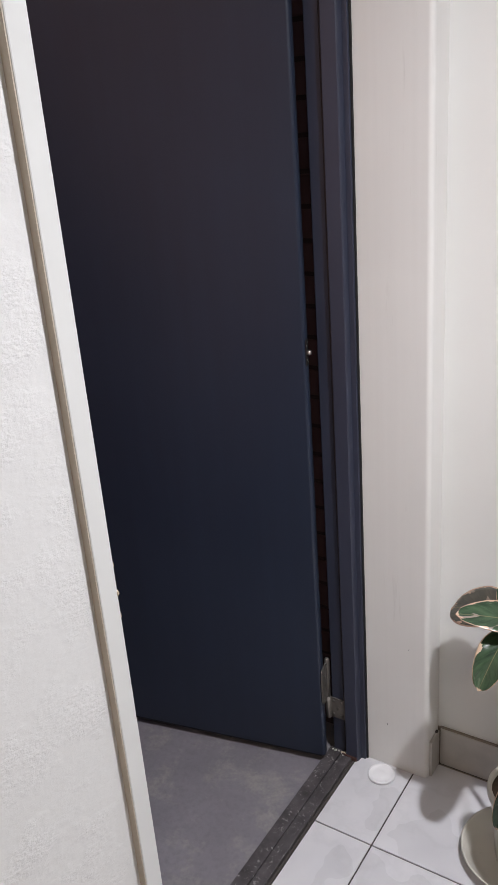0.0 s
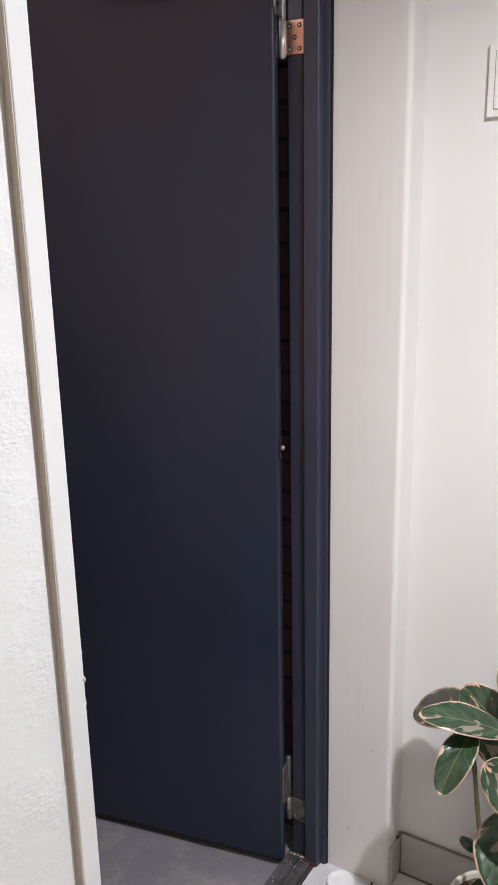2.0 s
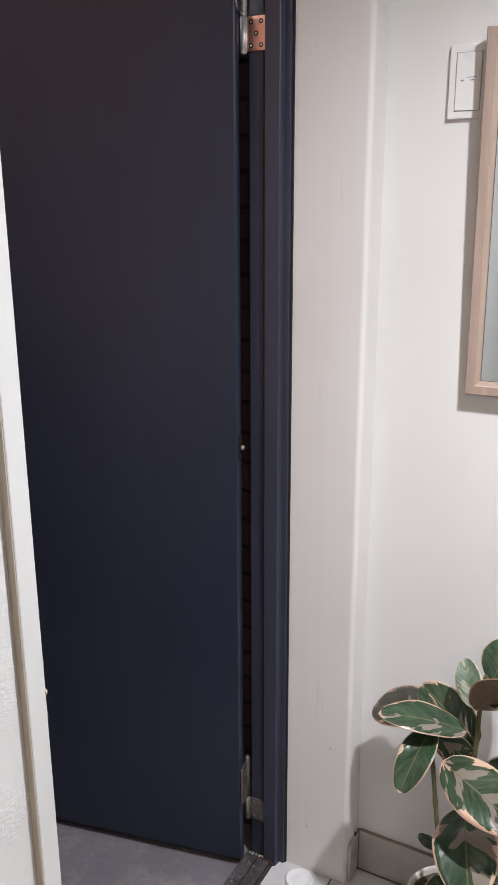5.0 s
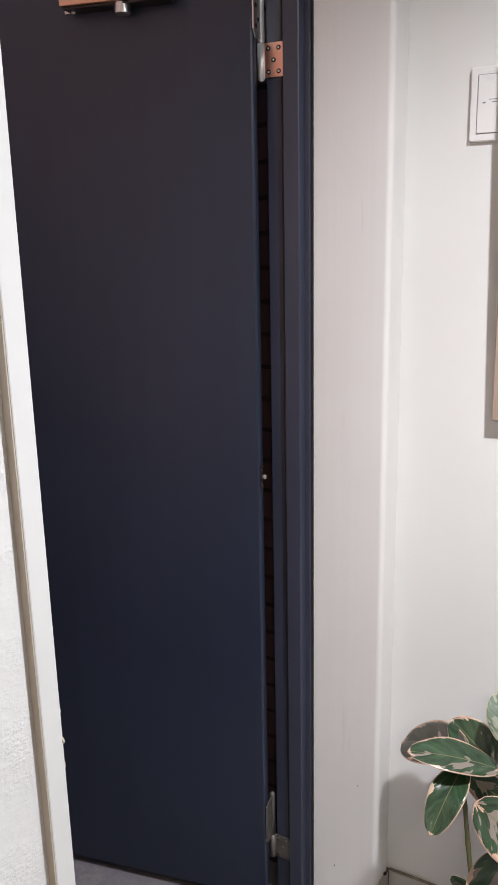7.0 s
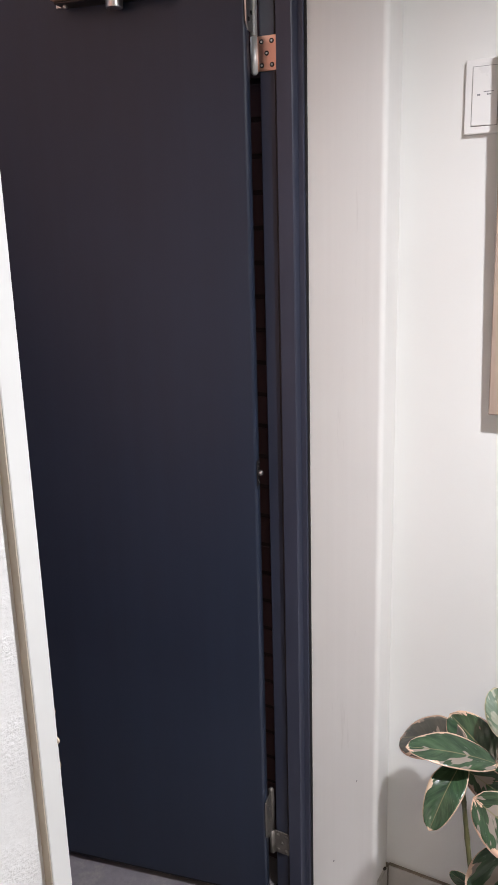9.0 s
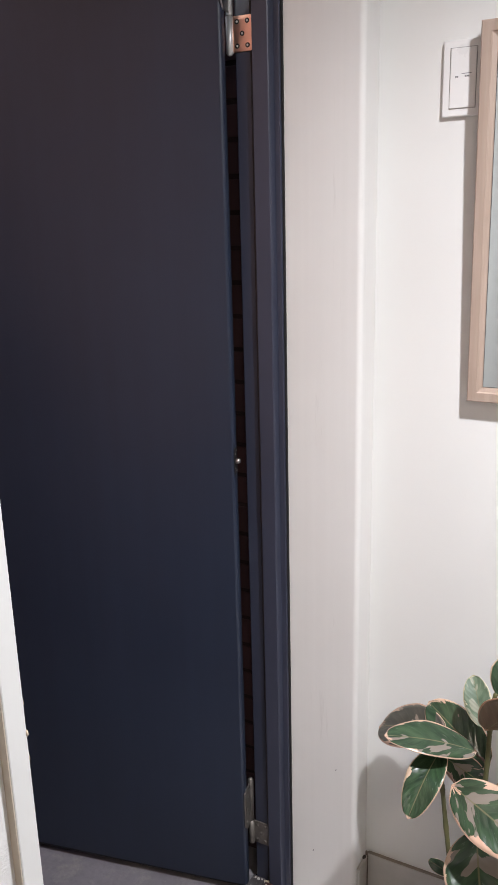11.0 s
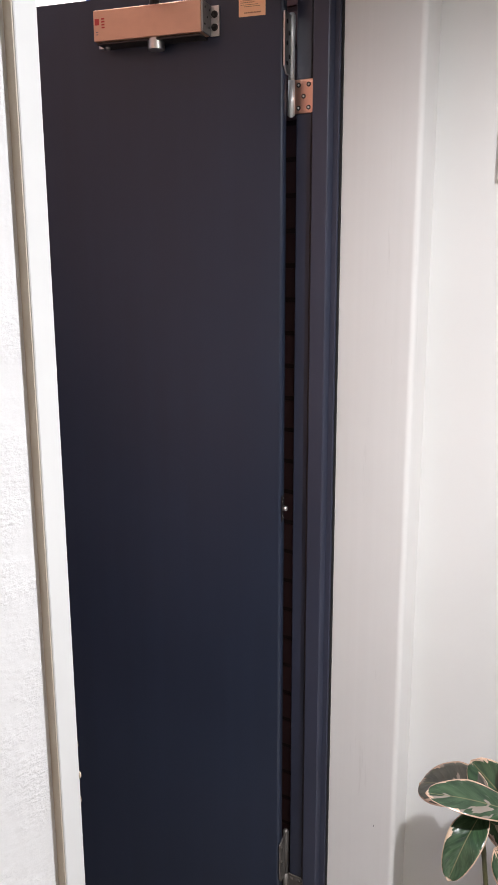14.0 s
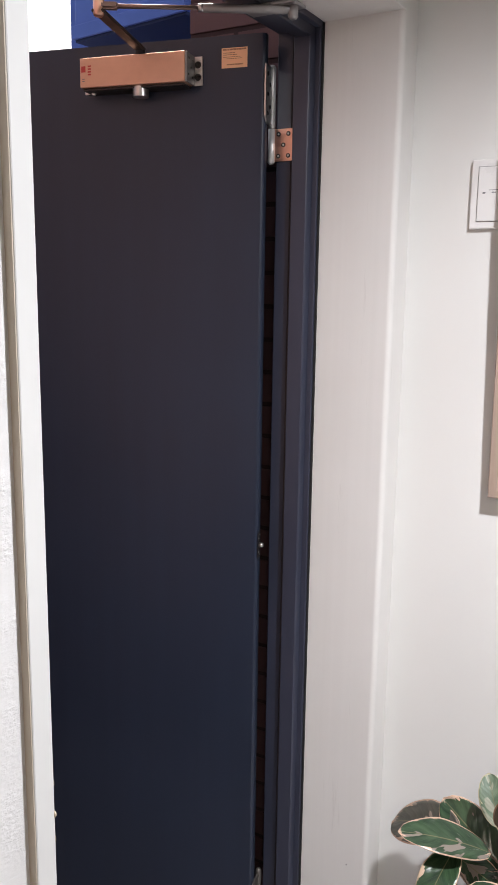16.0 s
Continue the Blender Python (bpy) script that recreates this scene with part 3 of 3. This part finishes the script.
brk = part("bracket", box((-0.128, 0.0002, -0.026), (-0.109, 0.0042, 0.026), 0.0012), STEEL, closer, "steel mounting bracket")
part("end_cap", box((-0.1125, 0.0045, -0.0262), (-0.1092, 0.0455, 0.0262), 0.0008), DULL, closer, "dull steel end plate")
for y, z in ((0.014, 0.016), (0.034, 0.017), (0.024, 0.002), (0.016, -0.014), (0.036, -0.012)):
    part("rivet", lathe([(0, 0), (0.0022, 0), (0.0018, 0.0007), (0, 0.0009)], 12), DARKM, closer, "", True, pose(-0.1125, y, z, 0, -90, 0))
for z in (0.011, -0.011):
    part("screw", lathe([(0, 0), (0.0065, 0), (0.006, 0.002), (0.003, 0.0028), (0.003, 0.0012), (0, 0.0012)], 18), DARKM, brk, "", True, pose(-0.119, 0.0041, z, -90, 0, 0))
part("bracket", box((0.109, 0.0002, -0.030), (0.122, 0.0042, 0.024), 0.0012), STEEL, closer, "steel mounting bracket")
part("valve_knob", lathe([(0, -0.046), (0.0150, -0.046), (0.0158, -0.0452), (0.0158, -0.0275), (0, -0.0275)], 32), STEEL, closer, "steel adjusting knob", False, pose(-0.010, 0.026, 0))
part("foot_screw", lathe([(0, -0.036), (0.004, -0.036), (0.005, -0.034), (0.005, -0.0275), (0, -0.0275)], 14), STEEL, closer, "", True, pose(0.094, 0.020, 0))
# Maker's mark and two columns of print that cannot be read, as plain shapes.
part("mark", box((0.0965, 0.0468, 0.001), (0.1055, 0.0473, 0.012)), REDINK, body, "red square maker's mark")
for k in range(4):
    part("print_bar", box((0.085, 0.0468, 0.010 - 0.005 * k), (0.0915, 0.0473, 0.0128 - 0.005 * k)), REDINK, body)
for k in range(2):
    part("print_bar", box((0.099, 0.0468, -0.012 - 0.004 * k), (0.1035, 0.0473, -0.0105 - 0.004 * k)), INK, body)

CA = closer.matrix_basis.inverted()
spindle = DOOR_AT @ Vector((0.234, 0.030, 2.018))
elbow = Vector((-0.394, -0.4255, 2.033))
shoe = Vector((-0.1185, -0.2685, 2.031))
part("spindle", lathe([(0, -0.006), (0.010, -0.006), (0.010, 0.008), (0.007, 0.012), (0, 0.012)], 20), DARKM, closer, "", True, CA @ Matrix.Translation(spindle))


def flat_bar(a, b, w, t):
    d = (b - a).normalized()
    s = d.cross(Vector((0, 0, 1))).normalized()
    n = s.cross(d)
    bm = bmesh.new()
    vs = []
    for p in (a - d * w * 0.6, b + d * w * 0.6):
        vs.append([bm.verts.new(p + s * i * w + n * j * t) for i, j in ((-1, -1), (1, -1), (1, 1), (-1, 1))])
    for i in range(4):
        j = (i + 1) % 4
        bm.faces.new((vs[0][i], vs[0][j], vs[1][j], vs[1][i]))
    bm.faces.new(vs[0]), bm.faces.new(vs[1])
    bmesh.ops.bevel(bm, geom=list(bm.edges), offset=t * 0.5, segments=2, affect="EDGES")
    return bm


# Dark brown colour stands in for the shade on this arm.
part("main_arm", flat_bar(spindle + Vector((0, 0, 0.010)), elbow + Vector((0, 0, -0.008)), 0.0105, 0.003), ARM_SHADE, closer, "flat arm, dark brown for the shade on it", False, CA)
mid = elbow.lerp(shoe, 0.53)
# Rod's reddish tone is warm light put into the metal's colour.
part("rod", tube([elbow, mid], 0.0036, 12), ROD_TINT, closer, "thin dull rod", True, CA)
part("sleeve", tube([mid, mid.lerp(shoe, 0.02), shoe.lerp(mid, 0.10), shoe], [0.0052, 0.0072, 0.0072, 0.0062], 14), ARM, closer, "thicker silver sleeve of the arm", True, CA)
part("collar", tube([mid - (shoe - mid).normalized() * 0.006, mid + (shoe - mid).normalized() * 0.006], 0.0068, 14), STEEL, closer, "", True, CA)
# Elbow steel carries the same warm light as a bronze tint.
part("elbow_joint", lathe([(0, -0.016), (0.007, -0.016), (0.009, -0.013), (0.009, 0.010), (0.006, 0.014), (0, 0.014)], 20), WARM_STEEL, closer, "elbow joint, bronze-coloured for the warm light on it", True, CA @ Matrix.Translation(elbow))
part("elbow_fork", flat_bar(elbow, elbow.lerp(shoe, 0.09), 0.0070, 0.0055), ROD_TINT, closer, "", False, CA)
part("shoe_joint", lathe([(0, -0.014), (0.006, -0.014), (0.0085, -0.011), (0.0085, 0.006), (0, 0.006)], 20), ARM, closer, "", True, CA @ Matrix.Translation(shoe))
part("shoe", box((-0.205, -0.290, HEAD - 0.0335), (-0.106, -0.247, HEAD - 0.0282), 0.0012), ARM, closer, "silver bracket under the frame's head", False, CA)

# ---- skirting tiles ----
skirt = structure("baseboard", box((0.0022, -0.0035, 0.0), (EAST - 0.001, -0.0002, 0.108)), LIME, "grey stone-look tile skirting with a dirty top joint", "baseboard")
x = 0.0105
while x < EAST - 0.02:
    x1 = min(x + 0.298, EAST - 0.002)
    part("tile", box((x, -0.0095, 0.001), (x1, -0.0020, 0.1085), 0.0012), SKIRT, skirt)
    x = x1 + 0.003
part("tile", box((0.0018, -0.0605, 0.001), (0.0090, -0.0100, 0.104), 0.0012), SKIRT, skirt, "short end tile with a broken top corner")
part("floor_joint", box((0.0100, -0.0137, -0.010), (EAST - 0.002, -0.0094, -0.0006)), LIME, skirt, "dirty brown joint at the floor")
part("top_joint", box((0.010, -0.0072, 0.1083), (EAST - 0.002, -0.0001, 0.1105)), LIME, skirt, "dirty grout line")
crumb = bmesh.new()
bmesh.ops.create_icosphere(crumb, subdivisions=2, radius=1)
for v in crumb.verts:
    k = 1 + 0.5 * noise.noise(v.co * 2.5)
    v.co = Vector((v.co.x * 0.0035 * k, v.co.y * 0.006 * k, v.co.z * 0.004 * k))
part("broken_grout", crumb, GROUT, skirt, "", True, pose(0.0042, -0.018, 0.104))

# ---- switch ----
switch = empty("light_switch", pose(0.1545, 0.0, 1.757), "white plastic wall switch plate with one wide rocker", "switch")
part("plate", box((-0.035, -0.0095, -0.0605), (0.035, 0.0, 0.0605), 0.0022, None, 3), WHITE, switch)
# Grey strip round the rocker stands in for the shadow in its gap.
part("rocker_shade", box((-0.0228, -0.0100, -0.0483), (0.0228, -0.0085, 0.0483)), ARM, switch, "thin grey strip put in for the shadow gap")
part("rocker", box((-0.0218, -0.0125, -0.0473), (0.0218, -0.009, 0.0473), 0.0012), WHITE, switch)
for x, w, z, h in ((-0.0128, 0.0022, 0.0008, 0.0026), (-0.0100, 0.0022, 0.0008, 0.0026), (-0.002, 0.0165, 0.0062, 0.0010), (0.0035, 0.0020, 0.0012, 0.0022), (0.0062, 0.0020, 0.0012, 0.0022), (0.0089, 0.0020, 0.0012, 0.0022)):
    part("print_bar", box((x, -0.0129, z), (x + w, -0.0124, z + h)), INK, switch)

# ---- mirror ----
MX0, MX1, MZ0, MZ1, FWID, MD = 0.191, 0.640, 1.205, 1.836, 0.026, 0.030
mirror = empty("wall_mirror", pose((MX0 + MX1) / 2, 0.0, MZ0), "wall mirror in a pale wooden frame", "mirror")
MI = mirror.matrix_basis.inverted()


def rail(p, q, inward):
    """One side of the frame, mitred, with a small step down to the glass."""
    d = (q - p).normalized()
    prof = [(0.0, -0.0005), (0.0, -MD + 0.002), (0.002, -MD), (FWID - 0.009, -MD), (FWID - 0.007, -MD + 0.003), (FWID, -MD + 0.006), (FWID, -0.0005)]
    bm = bmesh.new()
    rings = [[bm.verts.new(e + inward * w + d * s * w + Vector((0, y, 0))) for w, y in prof] for e, s in ((p, 1), (q, -1))]
    for i in range(len(prof)):
        j = (i + 1) % len(prof)
        bm.faces.new((rings[0][i], rings[0][j], rings[1][j], rings[1][i]))
    bm.faces.new(rings[0]), bm.faces.new(rings[1])
    return bm


c = [Vector((MX0, 0, MZ0)), Vector((MX1, 0, MZ0)), Vector((MX1, 0, MZ1)), Vector((MX0, 0, MZ1))]
for i, n in enumerate(((0, 0, 1), (-1, 0, 0), (0, 0, -1), (1, 0, 0))):
    part("frame_rail", rail(c[i], c[(i + 1) % 4], Vector(n)), WOOD, mirror, "pale wooden frame", False, MI)
part("inner_line", box((MX0 + FWID - 0.001, -MD + 0.0115, MZ0 + FWID - 0.001), (MX1 - FWID + 0.001, -MD + 0.0135, MZ1 - FWID + 0.001)), INK, mirror, "dark edge of the glass", False, MI)
part("glass", box((MX0 + FWID + 0.0012, -MD + 0.009, MZ0 + FWID + 0.0012), (MX1 - FWID - 0.0012, -MD + 0.0115, MZ1 - FWID - 0.0012)), MIRROR, mirror, "clear mirror glass", False, MI)

# The mirror hangs from a cord and leans out a little at the top.
mirror.matrix_basis = mirror.matrix_basis @ Matrix.Rotation(math.atan(0.018 / 0.5), 4, "X")

# ---- small round cap on the floor ----
cap = empty("plastic_cap", pose(-0.099, -0.1135, 0.0), "small round white plastic cap lying on the tiles", "cap")
part("dish", lathe([(0, 0.0005), (0.029, 0.0005), (0.0325, 0.002), (0.0332, 0.0060), (0.0320, 0.0076), (0.0290, 0.0076), (0.0272, 0.0062), (0.022, 0.0038), (0.012, 0.0044), (0.008, 0.0058), (0, 0.0062)], 48), CAPM, cap, "", True)

# ---- rubber plant ----
PX, PY = 0.258, -0.195
saucer = empty("plant_saucer", pose(PX, PY, 0), "wide pale glazed saucer under the plant pot", "saucer")
part("dish", lathe([(0, 0.0005), (0.085, 0.0005), (0.105, 0.010), (0.121, 0.027), (0.1235, 0.031), (0.1205, 0.0325), (0.117, 0.029), (0.102, 0.014), (0.085, 0.008), (0, 0.007)], 64), POT, saucer, "", True)
plant = empty("rubber_plant", pose(PX + 0.010, PY, 0.0075), "variegated rubber plant with pink-edged leaves in a pale pot", "plant")
PL = plant.matrix_basis.inverted()
part("pot", lathe([(0, 0.0005), (0.055, 0.0005), (0.059, 0.004), (0.076, 0.170), (0.081, 0.172), (0.083, 0.178), (0.083, 0.192), (0.081, 0.195), (0.076, 0.195), (0.074, 0.190), (0.072, 0.165), (0, 0.165)], 56), POT, plant, "pale glazed pot with a rolled rim", True)
soil = lathe([(0.0740, 0.182), (0.06, 0.185), (0.03, 0.187), (0, 0.188)], 40)
for v in soil.verts:
    v.co.z += 0.004 * noise.noise(v.co * 60)
part("soil", soil, SOIL, plant, "", True)


def stalk(points, r0, r1, mat, name="stem"):
    pts = [Vector(p) for p in points]
    fine = []
    for i in range(len(pts) - 1):
        p0, p1, p2, p3 = pts[max(i - 1, 0)], pts[i], pts[i + 1], pts[min(i + 2, len(pts) - 1)]
        for k in range(6):
            t = k / 6
            fine.append(0.5 * ((2 * p1) + (p2 - p0) * t + (2 * p0 - 5 * p1 + 4 * p2 - p3) * t * t + (3 * p1 - p0 - 3 * p2 + p3) * t ** 3))
    fine.append(pts[-1])
    n = len(fine)
    radii = [r0 + (r1 - r0) * i / (n - 1) + (0.0009 if i % 5 == 2 else 0) for i in range(n)]
    return part(name, tube(fine, radii, 10), mat, plant, "", True, PL)


def leaf(base, tip, width, face, arch=0.012, fold=0.18, look_of=(1.0, 0.60, 0.5), skin=None):
    """One leaf from its base to its tip, width across, with its upper side turned towards face."""
    base, tip, face = Vector(base), Vector(tip), Vector(face)
    ax = tip - base
    d = ax.normalized()
    nrm = (face - d * face.dot(d)).normalized()
    side = d.cross(nrm)
    NU, NV = 18, 10
    bm = bmesh.new()
    uv = bm.loops.layers.uv.new("UVMap")
    seed = Vector((base.x * 31, tip.z * 17, base.y * 23))
    layers = []
    for lay in (0, 1):
        rows = []
        for i in range(NU + 1):
            u = i / NU
            w = 0.5 * width * (max(0.0, 4 * u * (1 - u)) ** 0.55) * (1.06 - 0.16 * abs(u - 0.45))
            if u > 0.93:
                w = min(w, 0.5 * width * 0.62 * (1 - u) / 0.07 + 0.0008)
            row = []
            for j in range(NV + 1):
                s = 2 * j / NV - 1
                wav = 0.0035 * noise.noise(seed + Vector((u * 3.2, s * 1.5, 0))) * (0.3 + abs(s))
                p = base + ax * u + nrm * (arch * math.sin(math.pi * u) + fold * abs(s) ** 1.3 * w + wav) + side * (s * w)
                row.append((bm.verts.new(p - nrm * 0.0009 * lay), u, s * 0.5 + 0.5))
            rows.append(row)
        layers.append(rows)

    def quad(q):
        f = bm.faces.new([v for v, _, _ in q])
        for loop, (_, a, b) in zip(f.loops, q):
            loop[uv].uv = (a, b)

    for lay, rows in enumerate(layers):
        for i in range(NU):
            for j in range(NV):
                q = [rows[i][j], rows[i + 1][j], rows[i + 1][j + 1], rows[i][j + 1]]
                quad(q if lay == 0 else q[::-1])
    for i in range(NU):
        for j in (0, NV):
            quad([layers[0][i][j], layers[0][i + 1][j], layers[1][i + 1][j], layers[1][i][j]])
    for i in (0, NU):
        for j in range(NV):
            quad([layers[0][i][j], layers[0][i][j + 1], layers[1][i][j + 1], layers[1][i][j]])
    ob = part("leaf", bm, skin or LEAF, plant, "", True, PL)
    ob.color = (*look_of, 1)
    return ob


stalk([(PX, PY, 0.17), (0.254, -0.204, 0.27), (0.245, -0.206, 0.335), (0.228, -0.193, 0.429), (0.216, -0.188, 0.516), (0.209, -0.186, 0.574)], 0.0052, 0.0040, STEM)
stalk([(PX + 0.012, PY + 0.004, 0.17), (0.285, -0.19, 0.34), (0.295, -0.19, 0.50), (0.298, -0.187, 0.583), (0.296, -0.168, 0.66), (0.300, -0.16, 0.70)], 0.0056, 0.0038, STEM)
CAMW = (0.20, -0.80, 0.55)
TOPW = (0.10, -0.55, 0.85)
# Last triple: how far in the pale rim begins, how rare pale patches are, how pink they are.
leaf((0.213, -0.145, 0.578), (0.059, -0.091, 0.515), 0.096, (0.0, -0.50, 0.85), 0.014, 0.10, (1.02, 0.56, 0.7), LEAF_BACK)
leaf((0.277, -0.178, 0.583), (0.126, -0.259, 0.622), 0.074, (0.05, -0.26, 0.95), 0.010, 0.08, (1.02, 0.60, 0.8))
leaf((0.294, -0.146, 0.533), (0.160, -0.092, 0.603), 0.086, (0.25, -0.75, 0.6), 0.014, 0.12, (0.98, 0.72, 0.8))
leaf((0.218, -0.198, 0.589), (0.190, -0.312, 0.504), 0.063, (-0.02, -0.66, 0.72), 0.012, 0.16, (1.02, 0.85, 0.3))
leaf((0.212, -0.182, 0.558), (0.290, -0.150, 0.495), 0.056, CAMW, 0.006, 0.22, (1.0, 0.56, 0.7))
leaf((0.286, -0.172, 0.632), (0.250, -0.120, 0.703), 0.050, (0.1, -0.85, 0.3), 0.006, 0.22, (0.95, 0.56, 0.0), LEAF_PALE)
leaf((0.312, -0.160, 0.689), (0.340, -0.100, 0.756), 0.078, (-0.2, -0.7, 0.5), 0.010, 0.12, (1.15, 0.80, 0.1))
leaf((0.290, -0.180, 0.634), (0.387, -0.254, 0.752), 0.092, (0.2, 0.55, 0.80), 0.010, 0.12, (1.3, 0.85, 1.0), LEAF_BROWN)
leaf((0.259, -0.290, 0.584), (0.420, -0.350, 0.542), 0.096, (0.05, -0.70, 0.70), 0.012, 0.08, (0.90, 0.54, 1.0))
leaf((0.296, -0.238, 0.462), (0.346, -0.385, 0.388), 0.112, (0.0, -0.52, 0.82), 0.018, 0.10, (1.0, 0.60, 0.6))
leaf((0.251, -0.222, 0.334), (0.205, -0.214, 0.342), 0.024, CAMW, 0.003, 0.2, (1.3, 0.8, 0.0))
leaf((0.300, -0.19, 0.46), (0.41, -0.12, 0.50), 0.085, TOPW, 0.014, 0.12)
leaf((0.292, -0.20, 0.40), (0.39, -0.27, 0.35), 0.085, CAMW, 0.014, 0.12, (1.15, 0.65, 0.2))
leaf((0.262, -0.235, 0.290), (0.232, -0.292, 0.165), 0.050, CAMW, 0.010, 0.15, (1.15, 0.65, 0.2))
leaf((0.298, -0.17, 0.66), (0.40, -0.15, 0.69), 0.075, TOPW, 0.012, 0.12)
for pts in (((0.215, -0.188, 0.530), (0.240, -0.240, 0.568), (0.268, -0.286, 0.580)),
            ((0.296, -0.190, 0.47), (0.298, -0.215, 0.476), (0.296, -0.240, 0.463)),
            ((0.298, -0.187, 0.560), (0.290, -0.182, 0.572), (0.276, -0.178, 0.577))):
    stalk(pts, 0.0022, 0.0017, TWIG, "leaf_stalk")

# ---- ceiling lights: spotlight and an added fill panel ----
spot_light = empty("ceiling_spotlight", pose(*SPOT, CEILING), "round white surface-mounted ceiling spotlight, switched on", "ceiling light")
part("can", lathe([(0.046, 0.0), (0.060, -0.001), (0.062, -0.036), (0.060, -0.042), (0.051, -0.042), (0.046, -0.034), (0.046, 0.0)], 40), WHITE, spot_light, "", True)
part("diffuser", lathe([(0, -0.0340), (0.0455, -0.0340), (0.0455, -0.0315), (0, -0.0315)], 32), GLOW, spot_light, "glowing diffuser", True)
fill_panel = empty("ceiling_fill_panel", pose(*FILL_AT, CEILING), "square white ceiling panel added as unseen fill light, switched on", "ceiling light")
part("frame", box((-0.27, -0.27, -0.026), (0.27, 0.27, -0.0005), 0.003), WHITE, fill_panel)
part("diffuser", box((-0.25, -0.25, -0.0285), (0.25, 0.25, -0.0262), 0.0005), GLOW, fill_panel, "glowing diffuser")

# ---- outside, above and beside the open door ----
BX0, BX1, BY = -0.502, OUT_X, 0.002
ext = structure("wall_outside", box((BX0, BY + 0.0035, -0.05), (BX1 - 0.001, BY + 0.4, 3.2)), MORTAR, "brown brick-tile wall beside the door outside", "wall")
# Unseen wall, added to bounce warm sunlight onto the door and hinges.
structure("wall_bounce_latch", box((-1.49, -1.30, -0.05), (OUT_X - 0.001, -1.12, 3.6)), BOUNCE, "unseen orange-brown outside wall added to bounce warm light", "wall")
# Added stub, out of sight, keeps daylight from the gap behind the door.
structure("wall_light_block", box((-0.57, -0.148, -0.05), (-0.503, 0.10, 1.97), 0.004), MORTAR, "unseen low brown wall added behind the open door to block light", "wall")
# Unseen wall added against low daylight, dark so that it bounces little.
structure("wall_daylight_block", box((-1.62, -4.0, -0.05), (-1.50, 1.45, 2.15)), DIM_RENDER, "unseen low yard wall added outside to block daylight", "wall")
front = structure("facade_outside", box((OUT_X - 0.0, SOUTH - 3.0, CEILING + 0.2), (EAST, 0.5, 6.0)), FACADE, "pale rendered outside wall above the doorway", "wall")

neighbour = empty("blue_shed", pose(-1.3, 1.5, 0), "blue painted shed wall with a boxed eave across the yard", "shed")
NB = neighbour.matrix_basis.inverted()
part("wall", box((-2.155, 1.50, -0.05), (0.2, 1.60, 4.2)), BLUE, neighbour, "", False, NB)
EAVE = NB @ Matrix.Translation((-1.25, 1.07, 0)) @ Matrix.Rotation(radians(-8), 4, "Z")
part("eave_box", box((-0.600, 0.015, 2.566), (0.0, 0.380, 3.6), 0.008), BLUE, neighbour, "blue boxed eave", False, EAVE)
part("drip_edge", box((-0.605, 0.0, 2.560), (0.005, 0.014, 2.612), 0.003), BLUE, neighbour, "folded lower edge of the eave", False, EAVE)
# Darker blue sheet stands in for the shade under the eave.
part("eave_soffit", box((-0.598, 0.016, 2.552), (-0.002, 0.379, 2.5655), 0.001), EAVE_SHADE, neighbour, "underside of the eave, shade put into its dark blue", False, EAVE)

# ---- pieces: brick tiles and floor tiles ----
TH, TL, J = 0.060, 0.227, 0.010
full = box((0, 0, 0), (TL, 0.008, TH), 0.0015)
tile_full = bpy.data.meshes.new("brick")
full.to_mesh(tile_full), full.free()
tile_full.materials.append(BRICK)
z, row = 0.012, 0
while z < 3.1:
    x = BX0 - (TL + J) / 2 * (row % 2)
    while x < BX1 - 0.002:
        x0, x1 = max(x, BX0), min(x + TL, BX1 - 0.002)
        if x1 - x0 > TL - 0.001:
            ob = new("brick", tile_full)
            ob.matrix_basis = pose(x0, BY, z)
            ob.parent = ext
        elif x1 - x0 > 0.012:
            part("brick", box((0, 0, 0), (x1 - x0, 0.008, TH), 0.0015), BRICK, ext, "", False, pose(x0, BY, z))
        x += TL + J
    z += TH + J
    row += 1

TS, TJ = 0.297, 0.003
tb = box((0, 0, -0.010), (TS, TS, 0.0), 0.0012)
tile_mesh = bpy.data.meshes.new("tile")
tb.to_mesh(tile_mesh), tb.free()
tile_mesh.materials.append(MARBLE)
for i in range(-1, 6):
    for j in range(-10, 1):
        x0, y0 = -0.034 + 0.3 * i + TJ / 2, -0.312 + 0.3 * j + TJ / 2
        if i == -1:
            part("tile", box((0, 0, -0.010), (0.1405, TS, 0.0), 0.0012), MARBLE, floor, "", False, pose(-0.1765, y0, 0))
        else:
            ob = new("tile", tile_mesh)
            ob.matrix_basis = pose(x0, y0, random.uniform(-0.0004, 0.0004))
            ob.parent = floor
